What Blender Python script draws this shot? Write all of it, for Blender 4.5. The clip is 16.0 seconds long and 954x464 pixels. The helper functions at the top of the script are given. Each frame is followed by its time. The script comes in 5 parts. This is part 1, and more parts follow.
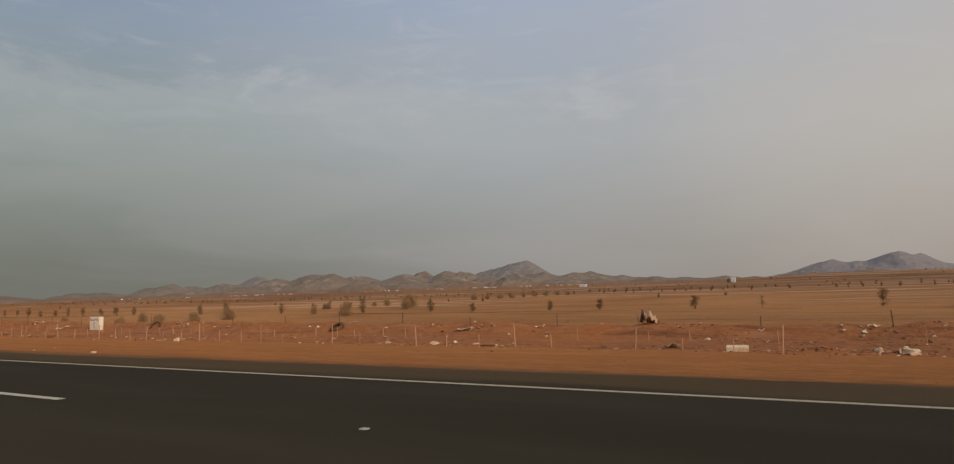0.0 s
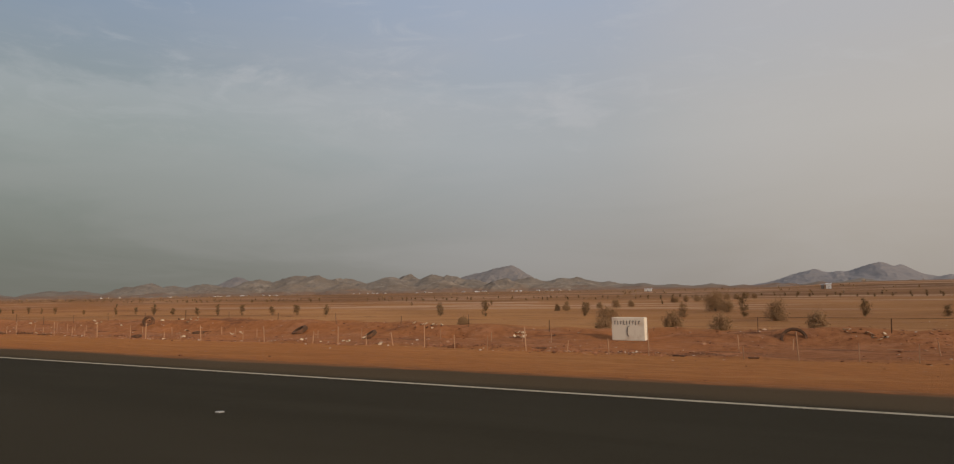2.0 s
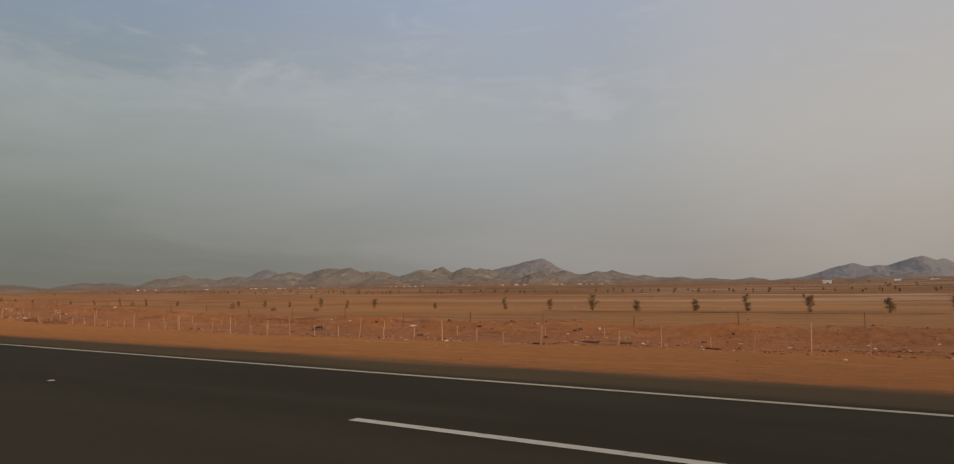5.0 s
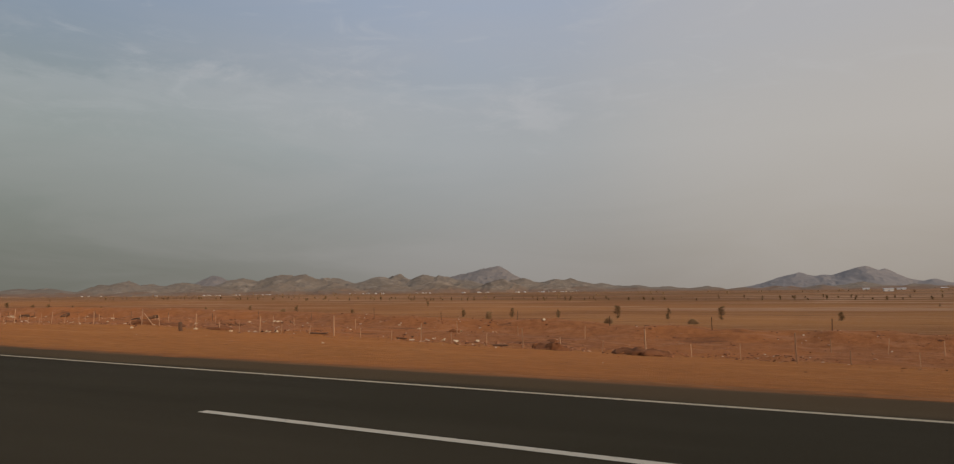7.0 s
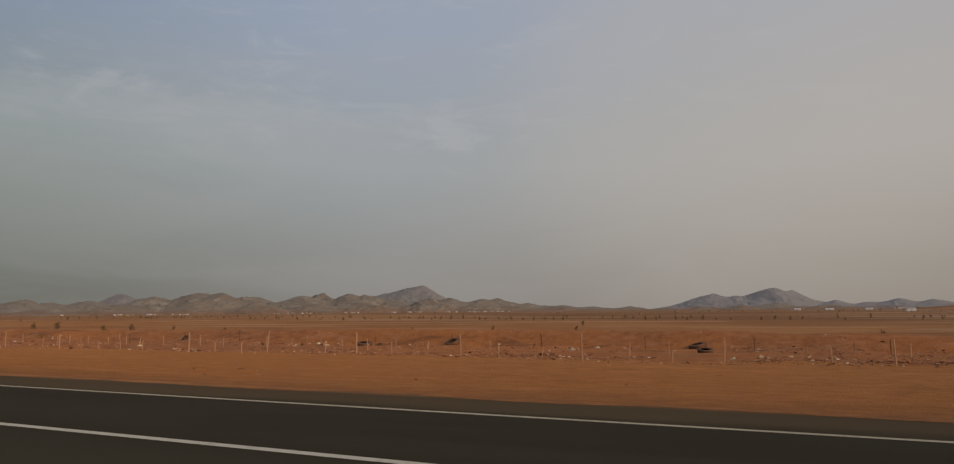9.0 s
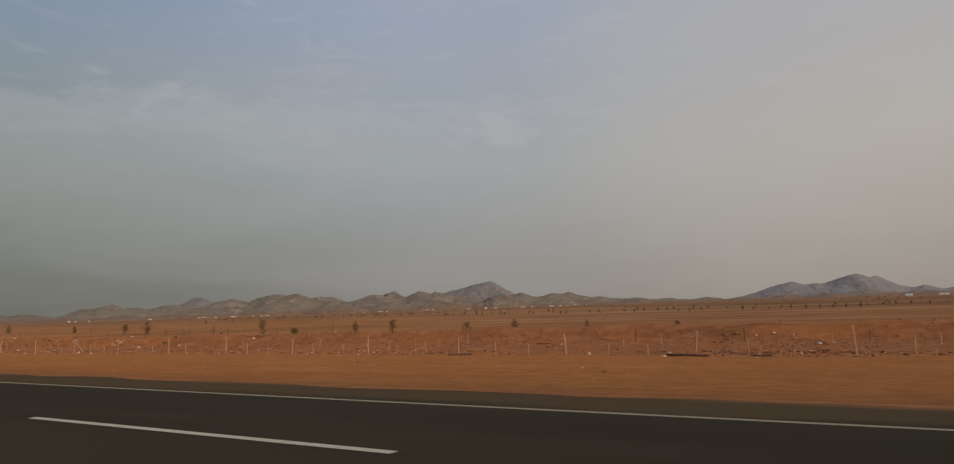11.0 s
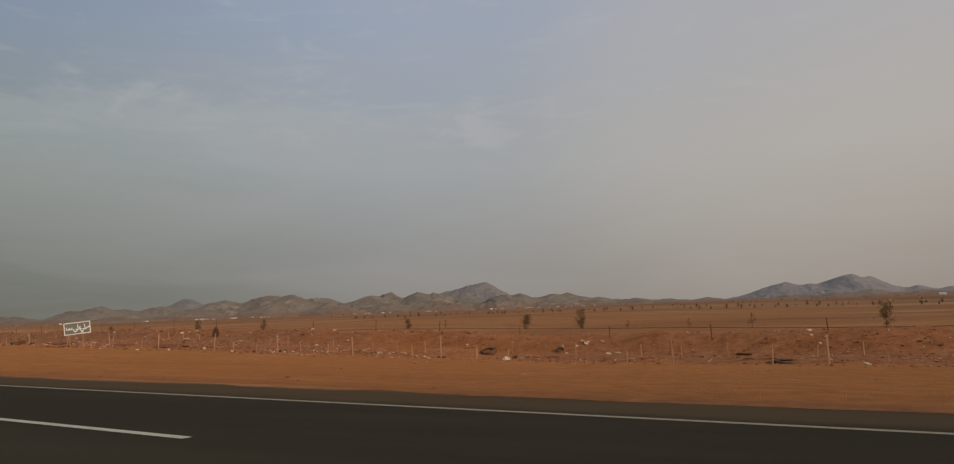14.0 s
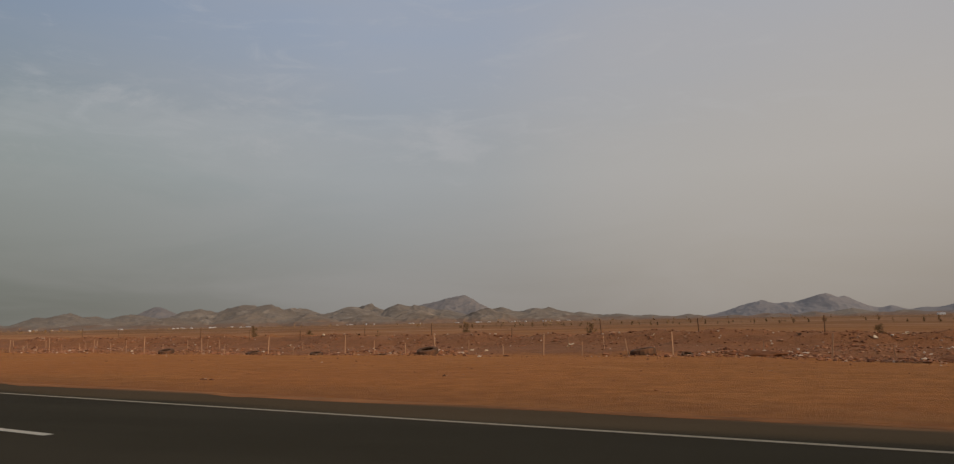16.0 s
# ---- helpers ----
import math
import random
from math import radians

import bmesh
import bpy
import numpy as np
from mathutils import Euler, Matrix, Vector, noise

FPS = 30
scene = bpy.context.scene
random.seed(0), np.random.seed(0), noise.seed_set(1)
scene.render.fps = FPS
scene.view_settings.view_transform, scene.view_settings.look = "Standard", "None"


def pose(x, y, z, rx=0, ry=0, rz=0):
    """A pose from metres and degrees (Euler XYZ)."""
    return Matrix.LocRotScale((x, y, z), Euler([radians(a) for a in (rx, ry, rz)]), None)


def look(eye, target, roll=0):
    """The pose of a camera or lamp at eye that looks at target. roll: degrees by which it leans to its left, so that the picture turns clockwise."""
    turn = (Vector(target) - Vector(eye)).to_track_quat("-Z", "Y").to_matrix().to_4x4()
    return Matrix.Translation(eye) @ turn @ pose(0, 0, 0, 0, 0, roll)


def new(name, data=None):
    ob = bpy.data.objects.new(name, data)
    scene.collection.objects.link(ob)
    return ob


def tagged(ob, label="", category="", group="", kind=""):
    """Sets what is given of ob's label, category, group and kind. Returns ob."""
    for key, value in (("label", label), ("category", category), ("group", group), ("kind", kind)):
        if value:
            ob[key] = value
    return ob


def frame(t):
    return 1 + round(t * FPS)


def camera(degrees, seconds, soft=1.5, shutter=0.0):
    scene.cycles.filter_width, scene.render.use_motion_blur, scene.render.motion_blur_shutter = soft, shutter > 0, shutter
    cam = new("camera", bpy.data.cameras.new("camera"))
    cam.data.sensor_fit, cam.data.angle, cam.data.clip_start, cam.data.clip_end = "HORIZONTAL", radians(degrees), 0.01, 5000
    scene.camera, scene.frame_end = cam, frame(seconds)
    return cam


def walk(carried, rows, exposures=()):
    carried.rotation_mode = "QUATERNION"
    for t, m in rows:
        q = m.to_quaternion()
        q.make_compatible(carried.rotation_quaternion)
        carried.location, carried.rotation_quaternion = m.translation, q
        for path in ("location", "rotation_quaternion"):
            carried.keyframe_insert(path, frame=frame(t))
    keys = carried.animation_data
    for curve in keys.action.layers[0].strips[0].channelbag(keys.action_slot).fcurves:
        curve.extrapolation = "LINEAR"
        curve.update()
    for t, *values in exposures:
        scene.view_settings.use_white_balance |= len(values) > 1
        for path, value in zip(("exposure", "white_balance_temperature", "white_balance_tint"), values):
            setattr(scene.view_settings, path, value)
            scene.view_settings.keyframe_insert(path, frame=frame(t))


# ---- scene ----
cam = camera(67.10, 16.0, soft=1.2)
PATH = [
    (0, pose(-0.000, -0.001, 1.286, 94.564, 1.804, 31.946)),
    (0.5, pose(-17.575, -0.115, 1.288, 94.640, 1.887, 31.219)),
    (1, pose(-34.752, -0.110, 1.304, 94.898, 1.686, 29.616)),
    (1.5, pose(-52.841, 0.107, 1.311, 94.503, 1.308, 28.966)),
    (2, pose(-69.745, 0.483, 1.307, 94.872, 0.934, 29.872)),
    (2.5, pose(-87.419, 0.962, 1.317, 93.536, 1.748, 30.125)),
    (3, pose(-104.844, 1.878, 1.304, 94.321, 2.088, 30.647)),
    (3.5, pose(-122.108, 2.483, 1.317, 95.446, 2.855, 32.349)),
    (4, pose(-139.755, 3.163, 1.324, 94.943, 2.665, 34.702)),
    (4.5, pose(-155.506, 4.075, 1.299, 95.345, 1.009, 32.258)),
    (5, pose(-173.207, 4.916, 1.298, 94.385, 0.750, 31.067)),
    (7.5, pose(-260.402, 10.954, 1.305, 95.485, 0.379, 22.772)),
    (8, pose(-277.737, 12.445, 1.315, 95.729, -0.659, 16.602)),
    (8.5, pose(-294.995, 14.079, 1.325, 95.828, -0.417, 15.686)),
    (9, pose(-312.398, 15.716, 1.325, 96.461, 0.442, 19.911)),
    (9.5, pose(-329.926, 17.550, 1.324, 96.791, 0.184, 22.225)),
    (10, pose(-347.450, 19.591, 1.326, 96.002, 0.943, 23.657)),
    (12.5, pose(-434.505, 30.954, 1.325, 96.369, 2.304, 24.498)),
    (13, pose(-451.667, 33.502, 1.325, 96.113, 2.103, 24.064)),
    (13.5, pose(-469.125, 36.216, 1.338, 96.511, 1.568, 23.881)),
    (14, pose(-486.412, 39.072, 1.339, 96.292, 1.951, 22.804)),
    (14.5, pose(-503.512, 42.028, 1.319, 96.343, 1.991, 23.315)),
    (15, pose(-520.769, 45.045, 1.308, 96.554, 1.939, 23.513)),
    (15.5, pose(-537.921, 48.138, 1.285, 97.303, 1.786, 21.529)),
    (16, pose(-555.291, 51.246, 1.289, 97.298, 1.065, 20.250)),
]
walk(cam, PATH, [(0, 0.14), (2.5, 0.13), (5, 0.09), (7.5, 0.05), (8.2, -0.03), (9, -0.06), (10, -0.03), (12.5, 0.0), (16, -0.06)])

# ---- plan ----
# The road runs along -x on a wide bend; s is the way along it (negative ahead), lat the distance to its right.
CURVE = 0.00032917
BEND = 1 / CURVE
EDGE, LANE = 8.356, 3.07
DASH_STEP, DASH_LONG, DASH_FIRST = 18.0, 6.55, -9.89
ASPHALT_TO = 10.05


def W(s, lat, z=0.0):
    """A place in the world from the way along the road, the distance to its right and the height."""
    a = CURVE * s
    return Vector((BEND * math.sin(a) - lat * math.sin(a), BEND * (1 - math.cos(a)) + lat * math.cos(a), z))


def heading(s):
    return CURVE * s


def place(s, lat, z=0.0, turn=0.0, tilt=(0.0, 0.0)):
    m = Matrix.Translation(W(s, lat, z)) @ Matrix.Rotation(heading(s) + radians(turn), 4, "Z")
    return m @ Matrix.Rotation(radians(tilt[0]), 4, "X") @ Matrix.Rotation(radians(tilt[1]), 4, "Y")


# way along, the heights of the foot of the bank, of the shelf behind it and of its crest
BANK = np.array([
    (-640, -0.70, -0.50, 0.45), (-600, -0.70, -0.50, 0.45), (-570, -0.55, -0.40, 0.40), (-553, -0.85, -0.45, 0.15), (-545, -1.05, -0.90, 0.10), (-530, -1.35, -1.45, -0.25),
    (-518, -1.65, -2.00, -0.66), (-500, -1.85, -1.95, -0.74), (-475, -1.75, -1.70, -0.65), (-455, -1.68, -1.60, -0.58), (-420, -1.55, -1.40, -0.35),
    (-395, -1.48, -1.30, -0.20), (-365, -1.30, -1.25, -0.18), (-340, -1.25, -1.35, 0.00), (-320, -1.33, -1.20, -0.12), (-300, -1.15, -1.15, -0.40),
    (-291, -1.48, -1.30, -0.50), (-285, -1.52, -1.40, -0.55), (-265, -1.98, -1.70, -0.94), (-250, -2.25, -2.05, -1.35), (-225, -2.45, -2.50, -1.62), (-190, -2.25, -2.35, -1.62),
    (-165, -2.25, -2.25, -1.48), (-150, -2.26, -2.20, -1.25), (-135, -2.35, -2.30, -1.08), (-112, -2.22, -2.26, -1.18), (-95, -2.25, -2.20, -1.52), (-50, -2.38, -2.28, -1.55), (0, -2.40, -2.30, -1.62), (60, -2.40, -2.28, -1.62)])
FENCE, FOOT, SHELF, CREST = 38.3, 39.6, 48.2, 51.3


def hash01(i, j, seed):
    h = (i.astype(np.int64) * 374761393 + j.astype(np.int64) * 668265263 + seed * 974711) & 0x7FFFFFFF
    h = ((h ^ (h >> 13)) * 1274126177) & 0x7FFFFFFF
    return ((h ^ (h >> 16)) & 0xFFFF) / 65535.0


def grain(x, y, size, seed):
    """Smooth value noise from 0 to 1 over arrays."""
    x, y = np.asarray(x, float) / size, np.asarray(y, float) / size
    i, j = np.floor(x), np.floor(y)
    u, v = x - i, y - j
    u, v = u * u * (3 - 2 * u), v * v * (3 - 2 * v)
    a, b = hash01(i, j, seed), hash01(i + 1, j, seed)
    c, d = hash01(i, j + 1, seed), hash01(i + 1, j + 1, seed)
    return (a * (1 - u) + b * u) * (1 - v) + (c * (1 - u) + d * u) * v


def bank_at(s):
    return [np.interp(s, BANK[:, 0], BANK[:, k]) for k in (1, 2, 3)]


def ramp(x, a, b):
    t = np.clip((x - a) / (b - a), 0, 1)
    return t * t * (3 - 2 * t)


def ground_height(s, lat):
    s, lat = np.asarray(s, float), np.asarray(lat, float)
    z_foot, z_shelf, z_crest = bank_at(s)
    field = np.interp(s, [-600, -560, -535, -500, -420, -200, 0], [-1.0, -1.15, -1.5, -1.9, -2.1, -2.4, -2.35])
    wob = (grain(s, lat * 0, 9, 3) - 0.5) * 1.4
    wide = np.interp(s, [-430, -385, -302, -285], [0, 3.4, 3.4, 0])
    shelf_w, crest_w = SHELF + wide + wob * 0.7, CREST + wide + wob
    z = np.where(lat < FOOT, z_foot * np.clip((lat - 9.7) / (FOOT - 9.7), 0, 1) ** 0.9, z_foot + (z_shelf - z_foot) * np.clip((lat - FOOT) / (shelf_w - FOOT), 0, 1))
    z = np.where(lat >= shelf_w, z_shelf + (z_crest - z_shelf) * ramp(lat, shelf_w, crest_w), z)
    z = np.where(lat >= crest_w, z_crest + (field - z_crest) * ramp(lat, crest_w + 0.6, crest_w + 9), z)
    far = np.interp(lat, [130, 470, 1700, 2600, 5000], [0, 3.1, 4.9, 7.4, 10])
    z = np.where(lat > 130, z + far, z)
    rough = ramp(lat, FOOT - 3, FOOT + 1) * (1 - ramp(lat, CREST + 1, CREST + 7))
    z = z + rough * ((grain(s, lat, 3.4, 5) - 0.5) * 0.24 + (grain(s, lat, 1.6, 6) - 0.5) * 0.20)
    lip = ramp(lat, SHELF, CREST - 1) * (1 - ramp(lat, CREST + 0.5, CREST + 4))
    z = z + lip * ((grain(s, lat, 2.2, 12) - 0.5) * 0.34 + (grain(s, lat, 0.9, 13) - 0.5) * 0.16)
    z = z + ramp(lat, 11, 15) * (1 - ramp(lat, 200, 400)) * ((grain(s, lat, 5.0, 7) - 0.5) * 0.10 + (grain(s * 0.55, lat, 1.3, 8) - 0.5) * 0.035 + (grain(s, lat, 0.8, 14) - 0.5) * 0.025)
    heap = ramp(lat, FOOT - 0.9, FOOT + 0.1) * (1 - ramp(lat, FOOT + 0.5, FOOT + 1.5))
    z = z + heap * np.maximum(grain(s, lat, 2.6, 9) - 0.3, 0) * 0.34
    for ps, pl, pr, deep in ((-102.4, 49.0, 1.3, 0.55), (-98.7, 48.4, 0.7, 0.30)):
        z = z - deep * np.exp(-(((s - ps) / pr) ** 2 + ((lat - pl) / (pr * 0.75)) ** 2) ** 2)
    ridge = np.exp(-((lat - (94.5 + 0.014 * s)) / 0.8) ** 2)
    z = z + ridge * (0.12 + 0.16 * grain(s, lat, 6, 10))
    z = z + ramp(lat, 300, 800) * (grain(s, lat, 160, 11) - 0.5) * 1.2
    z = z + 5.4 * ramp(s, -210, -70) * (1 - ramp(s, 900, 1600)) * ramp(lat, 480, 760) * (1 - ramp(lat, 820, 1250))
    return np.where(lat < 9.75, -0.16, z)


def gz(s, lat):
    return float(ground_height(np.array([s]), np.array([lat]))[0])


# ---- world and sun ----
SUN_FROM = Vector((0.86, -0.38, 0.38)).normalized()
sun = new("sun", bpy.data.lights.new("sun", "SUN"))
sun.data.energy, sun.data.angle, sun.data.color = 1.9, radians(3.0), (1.0, 0.83, 0.66)
sun.matrix_world = look(SUN_FROM * 100, (0, 0, 0))


class Net:
    """Short hand for a node tree."""

    def __init__(self, tree):
        self.tree = tree
        tree.nodes.clear()

    def add(self, kind, **settings):
        n = self.tree.nodes.new(kind)
        for key, value in settings.items():
            setattr(n, key, value)
        return n

    def put(self, socket, value):
        if hasattr(value, "is_linked"):
            self.tree.links.new(value, socket)
        elif isinstance(value, tuple) and len(value) == 3 and len(socket.default_value) == 4:
            socket.default_value = (*value, 1)
        else:
            socket.default_value = value

    def math(self, op, a, b=0.0, c=0.0, clamp=False):
        n = self.add("ShaderNodeMath", operation=op, use_clamp=clamp)
        for socket, value in zip(n.inputs, (a, b, c)):
            self.put(socket, value)
        return n.outputs[0]

    def step(self, x, a, b, smooth=True):
        n = self.add("ShaderNodeMapRange", interpolation_type="SMOOTHSTEP" if smooth else "LINEAR")
        for key, value in (("Value", x), ("From Min", a), ("From Max", b)):
            self.put(n.inputs[key], value)
        return n.outputs[0]

    def mix(self, fac, a, b, mode="MIX"):
        n = self.add("ShaderNodeMix", data_type="RGBA", blend_type=mode)
        self.put(n.inputs["Factor"], fac)
        self.put(n.inputs[6], a)
        self.put(n.inputs[7], b)
        return n.outputs[2]

    def noise(self, vector, scale, detail=4.0, rough=0.55, warp=0.0):
        n = self.add("ShaderNodeTexNoise")
        if vector is not None:
            self.put(n.inputs["Vector"], vector)
        n.inputs["Scale"].default_value, n.inputs["Detail"].default_value = scale, detail
        n.inputs["Roughness"].default_value, n.inputs["Distortion"].default_value = rough, warp
        return n.outputs[0]

    def stretch(self, vector, scale, spot=(0, 0, 0)):
        n = self.add("ShaderNodeMapping")
        self.put(n.inputs["Vector"], vector)
        n.inputs["Scale"].default_value, n.inputs["Location"].default_value = scale, spot
        return n.outputs[0]

    def bump(self, height, strength, distance):
        n = self.add("ShaderNodeBump")
        self.put(n.inputs["Height"], height)
        n.inputs["Strength"].default_value, n.inputs["Distance"].default_value = strength, distance
        return n.outputs[0]

    def attribute(self, name):
        return self.add("ShaderNodeAttribute", attribute_name=name).outputs["Fac"]


def build_world():
    world = bpy.data.worlds.new("dusty_sky")
    scene.world = world
    world.use_nodes = True
    net = Net(world.node_tree)
    way = net.add("ShaderNodeTexCoord").outputs["Generated"]
    split = net.add("ShaderNodeSeparateXYZ")
    net.put(split.inputs[0], way)
    x, y, z = split.outputs
    across = net.math("ADD", net.math("MULTIPLY", x, 0.91), net.math("MULTIPLY", y, 0.42))
    leaning = net.math("SUBTRACT", across, net.math("MULTIPLY", net.math("SUBTRACT", z, 0.15), 0.45))
    left, right = net.step(across, -0.62, 0.0), net.step(leaning, -0.14, 0.66)
    low = net.mix(right, net.mix(left, SKY_LOW_LEFT, SKY_LOW_MID), SKY_LOW_RIGHT)
    mid = net.mix(right, net.mix(left, SKY_MID_LEFT, SKY_MID_MID), SKY_MID_RIGHT)
    high = net.mix(right, net.mix(left, SKY_HIGH_LEFT, SKY_HIGH_MID), SKY_HIGH_RIGHT)
    tint = net.mix(net.step(z, 0.0, 0.20, False), low, mid)
    tint = net.mix(net.step(z, 0.19, 0.42), tint, high)
    # the cloud bank with its ragged upper edge, and thin veils over it
    flat = net.stretch(way, (1.0, 1.0, 2.6))
    puffs = net.noise(flat, 7.0, 8.0, 0.62, 0.25)
    veil = net.noise(net.stretch(way, (0.8, 0.8, 3.4), (3.1, 1.7, 0)), 3.2, 5.0, 0.55, 0.6)
    edge = net.math("SUBTRACT", z, net.math("MULTIPLY", net.math("SUBTRACT", puffs, 0.5), 0.11))
    bank = net.math("SUBTRACT", 1.0, net.step(edge, 0.262, 0.292))
    rim = net.math("MULTIPLY", bank, net.step(edge, 0.15, 0.285))
    rim = net.math("MULTIPLY", rim, net.math("SUBTRACT", 1.0, net.step(across, -0.30, 0.12)))
    tint = net.mix(net.math("MULTIPLY", rim, 0.27), tint, (0.50, 0.51, 0.52))
    band = net.math("MULTIPLY", net.step(z, 0.14, 0.25), net.math("SUBTRACT", 1.0, net.step(z, 0.26, 0.36)))
    band = net.math("MULTIPLY", band, net.math("SUBTRACT", 1.0, net.step(across, 0.0, 0.35)))
    soft = net.math("MULTIPLY", net.step(puffs, 0.54, 0.72), band)
    tint = net.mix(net.math("MULTIPLY", soft, 0.32), tint, (0.53, 0.52, 0.53))
    wisps = net.noise(net.stretch(way, (1.6, 1.6, 6.5), (0.4, 2.2, 0.9)), 5.0, 8.0, 0.66, 0.9)
    high_up = net.math("MULTIPLY", net.step(z, 0.16, 0.30), net.math("SUBTRACT", 1.0, net.step(across, 0.30, 0.75)))
    tint = net.mix(net.math("MULTIPLY", net.math("MULTIPLY", net.step(wisps, 0.50, 0.72), high_up), 0.20), tint, (0.53, 0.54, 0.56))
    near_sun = net.add("ShaderNodeVectorMath", operation="DOT_PRODUCT")
    net.put(near_sun.inputs[0], way)
    near_sun.inputs[1].default_value = Vector((0.02, 0.96, 0.27)).normalized()
    thin = net.math("MULTIPLY", net.step(near_sun.outputs["Value"], 0.93, 0.995), net.math("ADD", 0.55, net.math("MULTIPLY", veil, 0.9)))
    tint = net.mix(net.math("MULTIPLY", thin, 0.26), tint, (0.545, 0.500, 0.455))
    tint = net.mix(net.math("MULTIPLY", net.step(veil, 0.36, 0.68), 0.16), tint, (0.44, 0.42, 0.42))
    air = net.add("ShaderNodeTexSky", sky_type="NISHITA", sun_disc=False)
    air.sun_elevation, air.sun_rotation = math.asin(SUN_FROM.z), math.atan2(SUN_FROM.x, SUN_FROM.y)
    air.air_density, air.dust_density = 1.6, 6.0
    scaled = net.mix(1.0, air.outputs[0], (0.05, 0.05, 0.05), "MULTIPLY")
    whole = net.mix(0.9, scaled, tint)
    glow = net.add("ShaderNodeBackground")
    net.put(glow.inputs["Color"], whole)
    glow.inputs["Strength"].default_value = 1.0
    out = net.add("ShaderNodeOutputWorld")
    net.put(out.inputs[0], glow.outputs[0])


SKY_LOW_LEFT, SKY_LOW_MID, SKY_LOW_RIGHT = (0.148, 0.149, 0.121), (0.275, 0.258, 0.235), (0.325, 0.283, 0.240)
SKY_MID_LEFT, SKY_MID_MID, SKY_MID_RIGHT = (0.262, 0.296, 0.286), (0.357, 0.381, 0.400), (0.470, 0.436, 0.404)
SKY_HIGH_LEFT, SKY_HIGH_MID, SKY_HIGH_RIGHT = (0.230, 0.295, 0.400), (0.342, 0.396, 0.500), (0.435, 0.436, 0.462)
build_world()


# ---- materials ----
def shader(name, paint, rough=0.85, metal=0.0, bump=None, gloss=0.12, chalky=0.3):
    """A material: paint(net) gives the colour, bump(net) a height with its strength and distance."""
    mat = bpy.data.materials.new(name)
    mat.use_nodes = True
    net = Net(mat.node_tree)
    body = net.add("ShaderNodeBsdfPrincipled")
    net.put(body.inputs["Base Color"], paint(net) if callable(paint) else paint)
    net.put(body.inputs["Roughness"], rough(net) if callable(rough) else rough)
    body.inputs["Metallic"].default_value = metal
    body.inputs["Specular IOR Level"].default_value = gloss
    body.inputs["Diffuse Roughness"].default_value = chalky
    if bump:
        height, strength, distance = bump(net)
        net.put(body.inputs["Normal"], net.bump(height, strength, distance))
    out = net.add("ShaderNodeOutputMaterial")
    net.put(out.inputs[0], body.outputs[0])
    return mat


def where(net):
    return net.add("ShaderNodeNewGeometry").outputs["Position"]


def local(net):
    return net.add("ShaderNodeTexCoord").outputs["Object"]


def per_thing(net):
    return net.add("ShaderNodeObjectInfo").outputs["Random"]


